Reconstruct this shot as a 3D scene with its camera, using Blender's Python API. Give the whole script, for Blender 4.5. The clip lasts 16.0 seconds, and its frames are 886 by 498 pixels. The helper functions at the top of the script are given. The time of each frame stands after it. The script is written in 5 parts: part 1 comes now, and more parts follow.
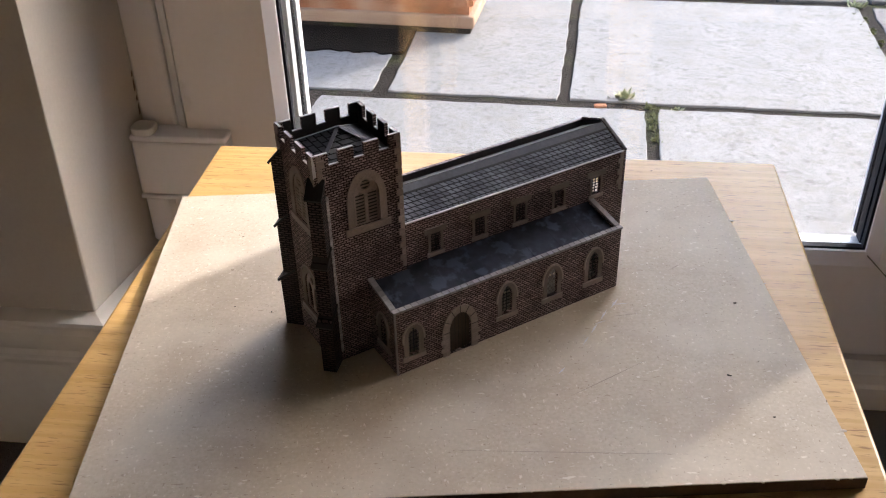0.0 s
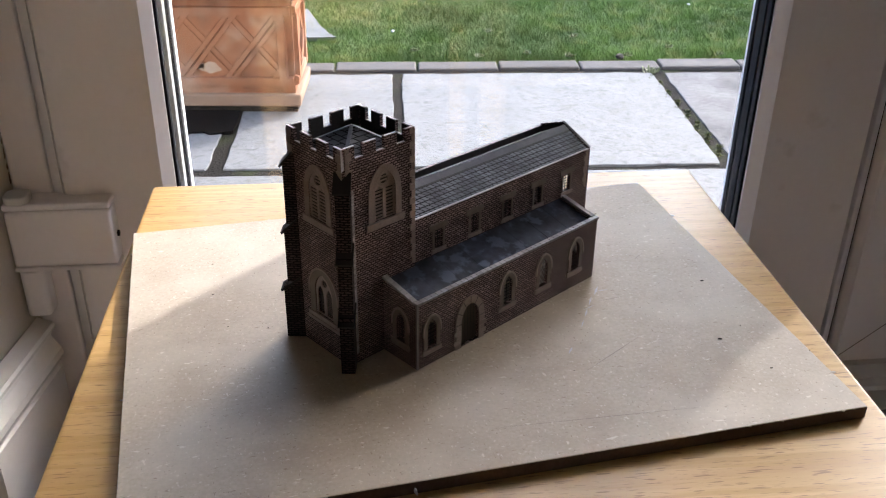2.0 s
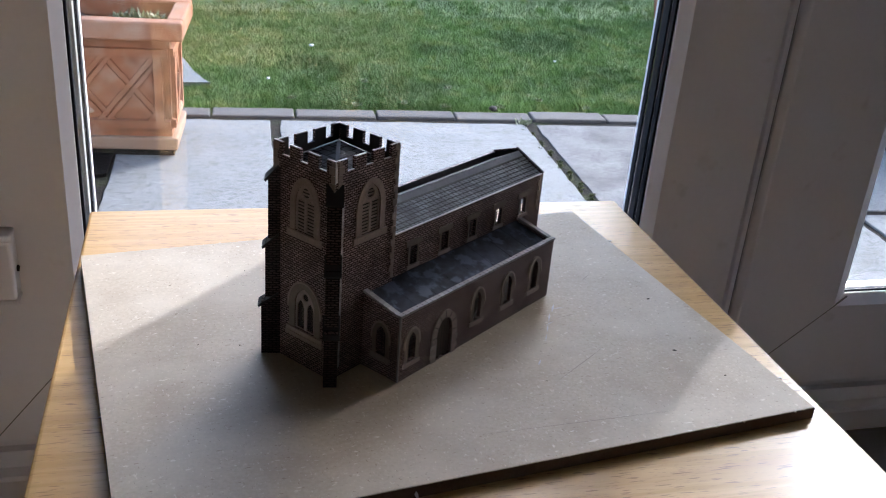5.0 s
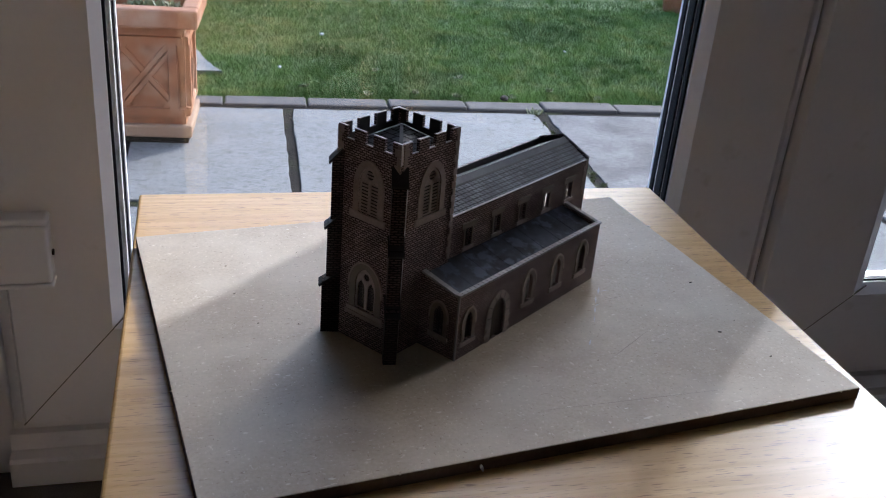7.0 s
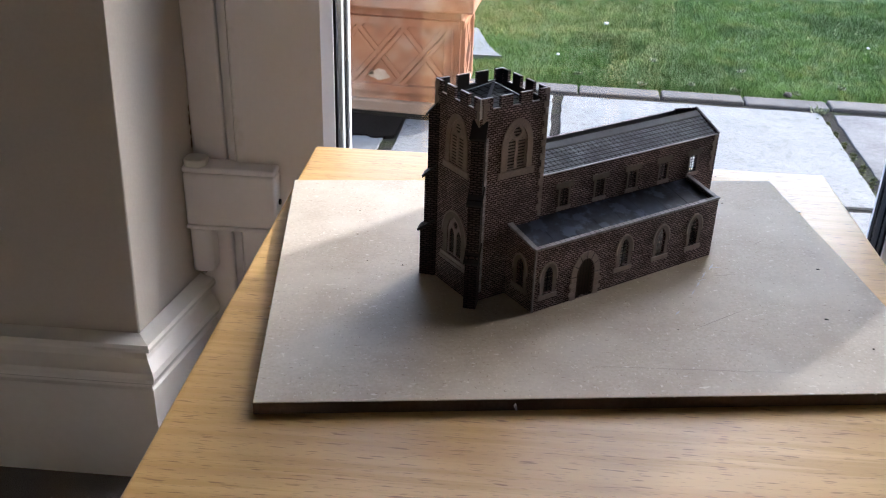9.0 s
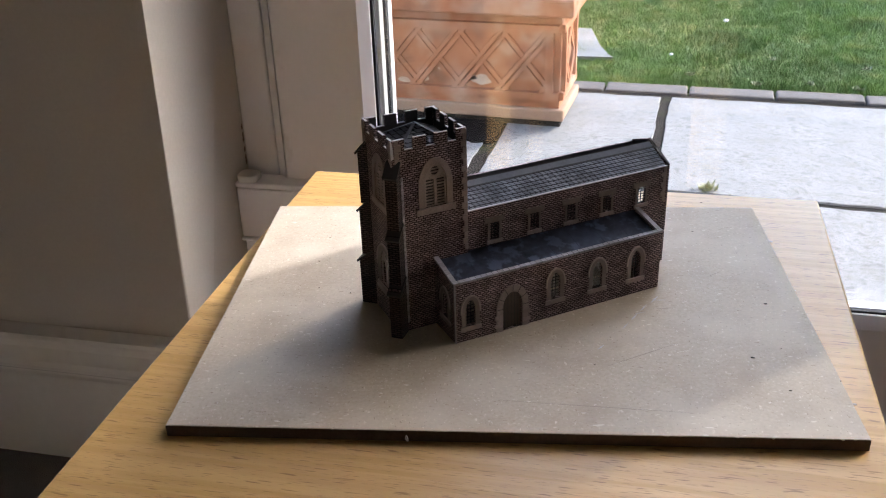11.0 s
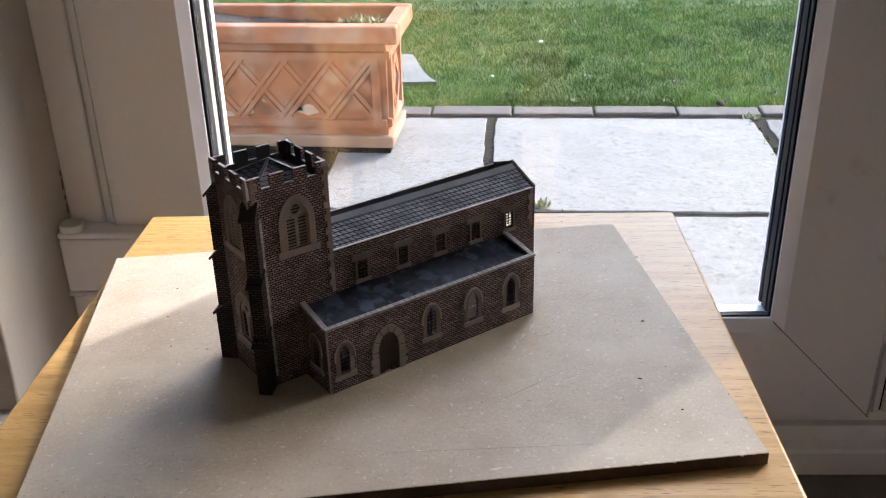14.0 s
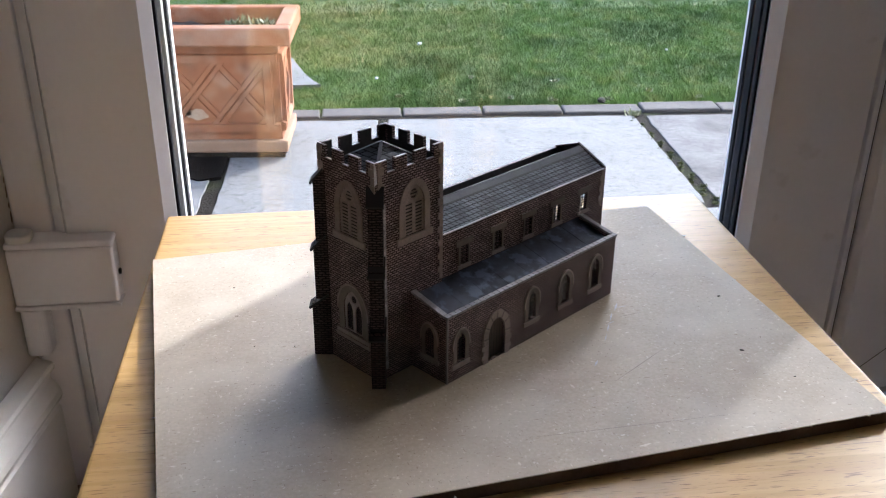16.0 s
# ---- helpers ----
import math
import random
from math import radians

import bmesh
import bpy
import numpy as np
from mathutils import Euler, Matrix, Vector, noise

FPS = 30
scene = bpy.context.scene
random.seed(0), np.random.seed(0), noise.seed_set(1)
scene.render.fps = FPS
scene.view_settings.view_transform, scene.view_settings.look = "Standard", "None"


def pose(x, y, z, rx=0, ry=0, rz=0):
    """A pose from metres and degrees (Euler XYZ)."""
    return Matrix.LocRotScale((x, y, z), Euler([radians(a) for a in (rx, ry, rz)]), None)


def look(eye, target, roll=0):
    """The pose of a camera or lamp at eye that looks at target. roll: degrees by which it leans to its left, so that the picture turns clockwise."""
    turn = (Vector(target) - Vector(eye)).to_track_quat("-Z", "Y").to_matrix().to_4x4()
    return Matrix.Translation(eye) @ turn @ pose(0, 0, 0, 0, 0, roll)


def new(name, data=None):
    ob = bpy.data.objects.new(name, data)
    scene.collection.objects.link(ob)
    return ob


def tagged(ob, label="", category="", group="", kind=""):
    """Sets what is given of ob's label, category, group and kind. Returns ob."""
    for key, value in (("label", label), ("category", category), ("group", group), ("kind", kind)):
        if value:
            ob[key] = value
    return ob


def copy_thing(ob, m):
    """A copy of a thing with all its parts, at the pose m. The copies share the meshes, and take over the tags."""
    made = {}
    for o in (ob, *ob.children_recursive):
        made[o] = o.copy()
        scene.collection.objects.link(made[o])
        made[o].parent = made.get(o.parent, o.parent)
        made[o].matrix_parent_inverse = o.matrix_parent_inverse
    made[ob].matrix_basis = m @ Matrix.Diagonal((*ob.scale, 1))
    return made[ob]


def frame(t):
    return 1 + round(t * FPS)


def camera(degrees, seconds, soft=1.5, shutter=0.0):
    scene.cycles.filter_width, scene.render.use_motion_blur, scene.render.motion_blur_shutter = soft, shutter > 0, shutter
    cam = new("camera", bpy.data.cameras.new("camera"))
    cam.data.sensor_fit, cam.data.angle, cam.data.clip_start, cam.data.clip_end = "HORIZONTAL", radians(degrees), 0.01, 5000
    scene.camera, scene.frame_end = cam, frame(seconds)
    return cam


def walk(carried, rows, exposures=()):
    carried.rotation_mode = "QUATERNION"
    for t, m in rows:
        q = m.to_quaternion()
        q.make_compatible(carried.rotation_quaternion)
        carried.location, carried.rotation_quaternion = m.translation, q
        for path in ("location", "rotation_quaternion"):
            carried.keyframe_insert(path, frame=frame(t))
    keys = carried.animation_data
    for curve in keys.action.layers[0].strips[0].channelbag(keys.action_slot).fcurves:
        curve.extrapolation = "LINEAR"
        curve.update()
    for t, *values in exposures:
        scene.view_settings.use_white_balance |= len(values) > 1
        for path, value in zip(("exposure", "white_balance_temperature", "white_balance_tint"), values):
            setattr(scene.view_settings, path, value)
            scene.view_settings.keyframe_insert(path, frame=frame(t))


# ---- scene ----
cam = camera(49.87, 16.0, soft=1.1)
PATH = [
    (0.0, (0.2454, -0.6159, 0.3302), (0.1403, 0.2082, -0.2264), -1.55),
    (0.5, (0.2304, -0.6218, 0.3223), (0.1693, 0.2171, -0.2186), -0.47),
    (1.0, (0.1998, -0.6288, 0.3184), (0.1979, 0.2300, -0.1940), 0.05),
    (1.5, (0.1705, -0.6381, 0.3046), (0.2240, 0.2291, -0.1905), 0.39),
    (2.0, (0.1435, -0.6536, 0.2977), (0.2385, 0.2184, -0.1825), 0.70),
    (2.5, (0.1315, -0.6538, 0.2851), (0.2508, 0.2236, -0.1796), 0.15),
    (3.0, (0.1234, -0.6548, 0.2844), (0.2662, 0.2226, -0.1736), 0.43),
    (3.5, (0.1099, -0.6615, 0.2845), (0.2695, 0.2165, -0.1669), 0.90),
    (4.0, (0.1042, -0.6590, 0.2813), (0.3003, 0.2175, -0.1585), 2.08),
    (6.5, (0.0472, -0.6757, 0.2894), (0.3092, 0.1938, -0.1294), 6.12),
    (7.0, (0.0486, -0.6718, 0.2834), (0.2868, 0.1970, -0.1507), 5.10),
    (7.5, (0.0558, -0.6718, 0.2778), (0.2566, 0.1998, -0.1695), 4.37),
    (8.0, (0.0903, -0.6912, 0.2775), (0.2140, 0.1900, -0.1788), 3.83),
    (8.5, (0.1262, -0.7184, 0.2845), (0.1303, 0.1701, -0.1745), 2.79),
    (9.0, (0.1546, -0.7173, 0.2826), (0.0951, 0.1700, -0.1748), 1.88),
    (11.5, (0.2845, -0.7048, 0.3140), (0.0728, 0.1573, -0.1465), -2.16),
    (12.0, (0.2828, -0.6993, 0.3123), (0.1107, 0.1724, -0.1466), -2.01),
    (12.5, (0.2798, -0.6920, 0.3094), (0.1442, 0.1874, -0.1470), -2.51),
    (13.0, (0.2789, -0.6811, 0.3015), (0.2035, 0.2052, -0.1555), -2.85),
    (13.5, (0.2554, -0.6726, 0.2962), (0.2096, 0.2199, -0.1525), -2.12),
    (14.0, (0.2507, -0.6761, 0.2994), (0.2195, 0.2220, -0.1392), -1.30),
    (14.5, (0.2237, -0.6703, 0.2940), (0.2216, 0.2306, -0.1400), -0.71),
    (15.0, (0.1893, -0.6721, 0.2838), (0.2289, 0.2305, -0.1449), 0.50),
    (15.5, (0.1523, -0.6704, 0.2789), (0.2413, 0.2263, -0.1548), 1.06),
    (16.0, (0.1176, -0.6649, 0.2853), (0.2358, 0.2278, -0.1494), 0.47),
]
EXPOSURES = [(0.0, 2.58, 6200, 14), (1.5, 2.58, 6050, 13), (3.5, 2.44, 5430, 11), (4.0, 2.43, 5390, 11), (6.5, 1.91, 5350, 11), (7.0, 1.86, 5330, 11), (7.5, 1.86, 5430, 12), (8.0, 1.93, 5540, 12), (8.5, 2.12, 5480, 10), (9.0, 2.52, 5530, 11), (11.5, 2.59, 5870, 12), (14.5, 2.63, 5920, 12), (15.5, 2.62, 5730, 12), (16.0, 2.52, 5560, 11)]
walk(cam, [(t, look(eye, target, roll)) for t, eye, target, roll in PATH], EXPOSURES)

# ---- light ----
SUN_FROM = Vector((0.7022 * 0.866, 0.7120 * 0.866, 0.5))
world = bpy.data.worlds.new("world")
scene.world = world
world.use_nodes = True
wn = world.node_tree
sky = wn.nodes.new("ShaderNodeTexSky")
sky.sky_type = "NISHITA"
sky.sun_disc = False
sky.sun_elevation = radians(30)
sky.sun_rotation = radians(44.6)
sky.air_density, sky.dust_density = 1.0, 2.7
wn.nodes["Background"].inputs["Strength"].default_value = 0.15
wn.links.new(sky.outputs["Color"], wn.nodes["Background"].inputs["Color"])
sun_data = bpy.data.lights.new("sun", "SUN")
sun_data.energy, sun_data.angle, sun_data.color = 0.84, radians(0.7), (1.0, 0.96, 0.91)
sun = new("sun", sun_data)
sun.matrix_world = look(SUN_FROM * 6, (0, 0, 0))


# ---- materials ----
def material(name, light, dark, rough=0.6, big=8.0, fine=120.0, mix=0.5, bump=0.15, stretch=(1, 1, 1), metal=0.0, spread=0.0, bump_size=0.001, gloss=0.5):
    """A surface whose colour wanders between light and dark at two scales, with fine relief; spread: random tint per object."""
    m = bpy.data.materials.new(name)
    m.use_nodes = True
    t = m.node_tree
    b = t.nodes["Principled BSDF"]
    co = t.nodes.new("ShaderNodeTexCoord")
    mp = t.nodes.new("ShaderNodeMapping")
    mp.inputs["Scale"].default_value = stretch
    t.links.new(co.outputs["Object"], mp.inputs["Vector"])
    n1, n2 = t.nodes.new("ShaderNodeTexNoise"), t.nodes.new("ShaderNodeTexNoise")
    n1.inputs["Scale"].default_value, n1.inputs["Detail"].default_value = big, 6
    n2.inputs["Scale"].default_value, n2.inputs["Detail"].default_value = fine, 4
    for n in (n1, n2):
        t.links.new(mp.outputs["Vector"], n.inputs["Vector"])
    mm = t.nodes.new("ShaderNodeMix")
    mm.data_type = "FLOAT"
    mm.inputs[0].default_value = mix
    t.links.new(n1.outputs["Fac"], mm.inputs[2])
    t.links.new(n2.outputs["Fac"], mm.inputs[3])
    ramp = t.nodes.new("ShaderNodeValToRGB")
    ramp.color_ramp.elements[0].position, ramp.color_ramp.elements[1].position = 0.32, 0.68
    ramp.color_ramp.elements[0].color, ramp.color_ramp.elements[1].color = (*dark, 1), (*light, 1)
    t.links.new(mm.outputs[0], ramp.inputs["Fac"])
    colour = ramp.outputs["Color"]
    if spread:
        info = t.nodes.new("ShaderNodeObjectInfo")
        hsv = t.nodes.new("ShaderNodeHueSaturation")
        mr = t.nodes.new("ShaderNodeMapRange")
        mr.inputs["To Min"].default_value, mr.inputs["To Max"].default_value = 1 - spread, 1 + spread
        t.links.new(info.outputs["Random"], mr.inputs["Value"])
        t.links.new(mr.outputs["Result"], hsv.inputs["Value"])
        t.links.new(colour, hsv.inputs["Color"])
        colour = hsv.outputs["Color"]
    t.links.new(colour, b.inputs["Base Color"])
    b.inputs["Roughness"].default_value, b.inputs["Metallic"].default_value = rough, metal
    b.inputs["Specular IOR Level"].default_value = gloss
    if bump:
        bp = t.nodes.new("ShaderNodeBump")
        bp.inputs["Strength"].default_value, bp.inputs["Distance"].default_value = bump, bump_size
        t.links.new(n2.outputs["Fac"], bp.inputs["Height"])
        t.links.new(bp.outputs["Normal"], b.inputs["Normal"])
    return m


def overlay(m, tint, scale, low, high, stretch=(1, 1, 1), detail=3.0, amount=1.0, shift=0.0, kind="noise"):
    """Lays spots or stains of a tint over a material's colour, where a second pattern passes from low to high."""
    t = m.node_tree
    b = t.nodes["Principled BSDF"]
    was = b.inputs["Base Color"].links[0].from_socket
    co = t.nodes.new("ShaderNodeTexCoord")
    mp = t.nodes.new("ShaderNodeMapping")
    mp.inputs["Scale"].default_value = stretch
    mp.inputs["Location"].default_value = (shift, shift * 0.7, shift * 1.3)
    t.links.new(co.outputs["Object"], mp.inputs["Vector"])
    if kind == "noise":
        n = t.nodes.new("ShaderNodeTexNoise")
        n.inputs["Detail"].default_value = detail
        out = n.outputs["Fac"]
    else:
        n = t.nodes.new("ShaderNodeTexVoronoi")
        out = n.outputs["Distance"]
    n.inputs["Scale"].default_value = scale
    t.links.new(mp.outputs["Vector"], n.inputs["Vector"])
    mr = t.nodes.new("ShaderNodeMapRange")
    mr.inputs["From Min"].default_value, mr.inputs["From Max"].default_value = low, high
    mr.inputs["To Max"].default_value = amount
    t.links.new(out, mr.inputs["Value"])
    mc = t.nodes.new("ShaderNodeMix")
    mc.data_type = "RGBA"
    mc.inputs[7].default_value = (*tint, 1)
    t.links.new(mr.outputs["Result"], mc.inputs[0])
    t.links.new(was, mc.inputs[6])
    t.links.new(mc.outputs[2], b.inputs["Base Color"])
    return m


def printed_brick(name, row, length, light, dark, joint, joint_size, rough=0.55, way="ADD", wobble=0.0005, rise=1.0):
    """Printed card: courses of bricks or slates, laid along x + y and z of the model."""
    m = bpy.data.materials.new(name)
    m.use_nodes = True
    t = m.node_tree
    b = t.nodes["Principled BSDF"]
    co = t.nodes.new("ShaderNodeTexCoord")
    sep = t.nodes.new("ShaderNodeSeparateXYZ")
    add = t.nodes.new("ShaderNodeMath")
    add.operation = "ADD" if way == "ADD" else "MULTIPLY_ADD"
    com = t.nodes.new("ShaderNodeCombineXYZ")
    t.links.new(co.outputs["Object"], sep.inputs[0])
    t.links.new(sep.outputs["Y"], add.inputs[0])
    if way == "ADD":
        t.links.new(sep.outputs["X"], add.inputs[1])
    else:
        add.inputs[1].default_value = -0.3
        t.links.new(sep.outputs["X"], add.inputs[2])
    t.links.new(add.outputs[0], com.inputs["X"])
    up = t.nodes.new("ShaderNodeMath")
    up.operation = "MULTIPLY"
    up.inputs[1].default_value = rise
    t.links.new(sep.outputs["Z"], up.inputs[0])
    t.links.new(up.outputs[0], com.inputs["Y"])
    wob = t.nodes.new("ShaderNodeTexNoise")
    wob.inputs["Scale"].default_value = 500
    t.links.new(co.outputs["Object"], wob.inputs["Vector"])
    warp = t.nodes.new("ShaderNodeVectorMath")
    warp.operation = "MULTIPLY_ADD"
    warp.inputs[1].default_value = (wobble, wobble, 0)
    t.links.new(wob.outputs["Color"], warp.inputs[0])
    t.links.new(com.outputs[0], warp.inputs[2])
    br = t.nodes.new("ShaderNodeTexBrick")
    br.inputs["Scale"].default_value = 1.0
    br.inputs["Brick Width"].default_value, br.inputs["Row Height"].default_value = length, row
    br.inputs["Mortar Size"].default_value, br.inputs["Mortar Smooth"].default_value = joint_size, 0.3
    br.inputs["Color1"].default_value, br.inputs["Color2"].default_value = (*light, 1), (*dark, 1)
    br.inputs["Mortar"].default_value = (*joint, 1)
    t.links.new(warp.outputs[0], br.inputs["Vector"])
    n = t.nodes.new("ShaderNodeTexNoise")
    n.inputs["Scale"].default_value, n.inputs["Detail"].default_value = 90, 5
    t.links.new(co.outputs["Object"], n.inputs["Vector"])
    mr = t.nodes.new("ShaderNodeMapRange")
    mr.inputs["From Min"].default_value, mr.inputs["From Max"].default_value = 0.3, 0.7
    mr.inputs["To Min"].default_value, mr.inputs["To Max"].default_value = 0.7, 1.3
    t.links.new(n.outputs["Fac"], mr.inputs["Value"])
    hsv = t.nodes.new("ShaderNodeHueSaturation")
    t.links.new(mr.outputs["Result"], hsv.inputs["Value"])
    t.links.new(br.outputs["Color"], hsv.inputs["Color"])
    t.links.new(hsv.outputs["Color"], b.inputs["Base Color"])
    b.inputs["Roughness"].default_value = rough
    b.inputs["Specular IOR Level"].default_value = 0.12
    bp = t.nodes.new("ShaderNodeBump")
    bp.inputs["Strength"].default_value, bp.inputs["Distance"].default_value = 0.3, 0.0002
    bp.invert = True
    t.links.new(br.outputs["Fac"], bp.inputs["Height"])
    t.links.new(bp.outputs["Normal"], b.inputs["Normal"])
    return m


def clear_glass(name, tint=(0.985, 0.99, 0.988)):
    m = bpy.data.materials.new(name)
    m.use_nodes = True
    t = m.node_tree
    t.nodes.remove(t.nodes["Principled BSDF"])
    tr, gl, mx, lw, pw, ma = (t.nodes.new(k) for k in ("ShaderNodeBsdfTransparent", "ShaderNodeBsdfGlossy", "ShaderNodeMixShader", "ShaderNodeLayerWeight", "ShaderNodeMath", "ShaderNodeMath"))
    tr.inputs["Color"].default_value = (*tint, 1)
    gl.inputs["Roughness"].default_value = 0.02
    pw.operation, ma.operation = "POWER", "MULTIPLY_ADD"
    pw.inputs[1].default_value, ma.inputs[1].default_value, ma.inputs[2].default_value = 4.5, 0.6, 0.035
    t.links.new(lw.outputs["Facing"], pw.inputs[0])
    t.links.new(pw.outputs[0], ma.inputs[0])
    t.links.new(ma.outputs[0], mx.inputs[0])
    t.links.new(tr.outputs[0], mx.inputs[1])
    t.links.new(gl.outputs[0], mx.inputs[2])
    t.links.new(mx.outputs[0], t.nodes["Material Output"].inputs["Surface"])
    return m


def sheer_fabric(name, tint, open_share):
    """Thin woven cloth: light passes straight through its gaps and is scattered by its threads."""
    m = bpy.data.materials.new(name)
    m.use_nodes = True
    t = m.node_tree
    t.nodes.remove(t.nodes["Principled BSDF"])
    tr, tl, mx = (t.nodes.new(k) for k in ("ShaderNodeBsdfTransparent", "ShaderNodeBsdfTranslucent", "ShaderNodeMixShader"))
    tl.inputs["Color"].default_value = (*tint, 1)
    mx.inputs[0].default_value = open_share
    t.links.new(tl.outputs[0], mx.inputs[1])
    t.links.new(tr.outputs[0], mx.inputs[2])
    t.links.new(mx.outputs[0], t.nodes["Material Output"].inputs["Surface"])
    return m


M = {}
# Cloth of the added curtain; its open share sets how much sun passes.
M["sun_screen"] = sheer_fabric("sheer_white_cloth", (0.97, 0.94, 0.88), 0.33)
M["wall"] = material("wall_paint", (0.54, 0.5, 0.45), (0.49, 0.452, 0.407), 0.75, 3, 260, 0.4, 0.12)
M["skirting"] = material("gloss_white_paint", (0.8, 0.785, 0.755), (0.72, 0.7, 0.66), 0.2, 6, 90, 0.3, 0.05)
M["upvc"] = material("white_upvc", (0.87, 0.85, 0.875), (0.81, 0.79, 0.815), 0.38, 4, 140, 0.3, 0.03)
overlay(M["upvc"], (0.45, 0.4, 0.34), 26, 0.66, 0.82, amount=0.35)
M["rubber"] = material("black_rubber", (0.014, 0.014, 0.02), (0.008, 0.008, 0.012), 0.6, 20, 300, gloss=0.12)
M["far_wall"] = material("muted_wall_paint", (0.38, 0.355, 0.33), (0.33, 0.308, 0.288), 0.85, 3, 200)
M["mitre"] = material("grey_joint", (0.3, 0.28, 0.27), (0.12, 0.11, 0.105), 0.7, 60, 400)
M["ceiling"] = material("ceiling_paint", (0.4, 0.39, 0.38), (0.36, 0.352, 0.342), 0.9, 3, 200)
M["carpet"] = material("carpet_pile", (0.2, 0.165, 0.15), (0.12, 0.098, 0.09), 0.95, 30, 700, 0.7, 0.8, bump_size=0.004)
M["boards"] = material("reflected_honey_boards", (0.55, 0.4, 0.22), (0.42, 0.29, 0.15), 0.45, 3, 30, 0.5, 0.05, (1, 9, 1))
M["glass"] = clear_glass("window_glass")
M["mdf"] = material("mdf_face", (0.60, 0.507, 0.392), (0.48, 0.4, 0.3), 0.6, 22, 520, 0.6, 0.06, bump_size=0.0004, gloss=0.25)
overlay(M["mdf"], (0.44, 0.355, 0.265), 42, 0.46, 0.68, (1, 1, 1), 6.0, 0.6, 5.5)
overlay(M["mdf"], (0.65, 0.57, 0.46), 15, 0.48, 0.66, (1, 1.3, 1), 5.0, 0.5, 2.2)
overlay(M["mdf"], (0.76, 0.69, 0.59), 230, 0.675, 0.745, (1, 2.2, 1), 2.0, 0.8)
overlay(M["mdf"], (0.74, 0.66, 0.55), 190, 0.68, 0.75, (2.3, 1, 1), 2.0, 0.8, 3.1)
overlay(M["mdf"], (0.78, 0.71, 0.61), 420, 0.66, 0.74, (1.5, 1, 1), 2.0, 0.6, 6.3)
overlay(M["mdf"], (0.27, 0.19, 0.14), 260, 0.68, 0.74, (1.2, 3.4, 1), 2.0, 0.6, 7.7)
overlay(M["mdf"], (0.22, 0.15, 0.11), 300, 0.69, 0.75, (3.0, 1, 1), 2.0, 0.5, 9.1)
M["mdf_edge"] = material("mdf_edge", (0.12, 0.08, 0.06), (0.07, 0.045, 0.035), 0.8, 40, 500, 0.5, 0.4)
M["pine"] = material("pine_top", (0.67, 0.43, 0.175), (0.54, 0.33, 0.118), 0.4, 2.2, 9.0, 0.45, 0.05, (1.0, 9.0, 9.0), bump_size=0.0006)
M["pine"].node_tree.nodes["Principled BSDF"].inputs["Roughness"].default_value = 0.34
M["pine"].node_tree.nodes["Principled BSDF"].inputs["Specular IOR Level"].default_value = 0.4
overlay(M["pine"], (0.49, 0.285, 0.1), 7, 0.46, 0.64, (0.7, 15, 1), 6.0, 0.7)
overlay(M["pine"], (0.52, 0.315, 0.1), 26, 0.48, 0.6, (0.3, 9, 1), 3.0, 0.85, 4.1)
overlay(M["pine"], (0.31, 0.17, 0.06), 95, 0.61, 0.68, (1.4, 13, 1), 2.0, 0.55, 1.7)
overlay(M["pine"], (0.25, 0.13, 0.045), 48, 0.65, 0.7, (1.4, 15, 1), 1.0, 0.75, 8.3)
M["pine_leg"] = material("pine_leg", (0.6, 0.39, 0.18), (0.48, 0.29, 0.12), 0.4, 3, 12, 0.5, 0.05, (8, 8, 1))
M["slab"] = material("concrete_slab", (0.235, 0.233, 0.228), (0.148, 0.145, 0.138), 0.85, 8, 90, 0.6, 0.25, spread=0.06, bump_size=0.0015)
overlay(M["slab"], (0.165, 0.155, 0.135), 22, 0.48, 0.68, amount=0.6, detail=9)
overlay(M["slab"], (0.13, 0.12, 0.1), 120, 0.56, 0.7, amount=0.5, detail=4, shift=6.0)
overlay(M["slab"], (0.095, 0.092, 0.084), 52, 0.56, 0.66, amount=0.6, detail=6, shift=2.0)
M["slab_stained"] = material("stained_slab", (0.19, 0.178, 0.176), (0.07, 0.064, 0.066), 0.85, 9, 70, 0.55, 0.5, bump_size=0.003)
overlay(M["slab_stained"], (0.03, 0.027, 0.027), 3.2, 0.5, 0.66, amount=0.8, detail=7, shift=4.4)
M["wet_soil"] = material("wet_black_soil", (0.016, 0.013, 0.011), (0.004, 0.0035, 0.003), 0.95, 20, 140, 0.5, 0.8, bump_size=0.006, gloss=0.05)
overlay(M["wet_soil"], (0.12, 0.1, 0.08), 60, 0.7, 0.74, amount=0.8)
M["bedding"] = material("damp_bedding", (0.045, 0.038, 0.031), (0.012, 0.010, 0.009), 0.95, 14, 130, 0.5, 0.9, bump_size=0.01, gloss=0.08)
overlay(M["bedding"], (0.065, 0.075, 0.025), 6, 0.54, 0.66, amount=0.5)
M["kerb"] = material("kerb_stone", (0.115, 0.101, 0.091), (0.06, 0.052, 0.047), 0.9, 14, 160, 0.5, 0.6, spread=0.12, bump_size=0.003)
M["lawn"] = material("lawn_soil", (0.075, 0.12, 0.02), (0.035, 0.065, 0.012), 0.95, 3, 60, 0.5, 0.9, bump_size=0.02)
M["grass"] = material("grass_blades", (0.175, 0.26, 0.055), (0.055, 0.108, 0.02), 0.85, 1.1, 22, 0.55, 0, gloss=0.1)
t = M["grass"].node_tree
geo, mul, nrm = t.nodes.new("ShaderNodeNewGeometry"), t.nodes.new("ShaderNodeVectorMath"), t.nodes.new("ShaderNodeVectorMath")
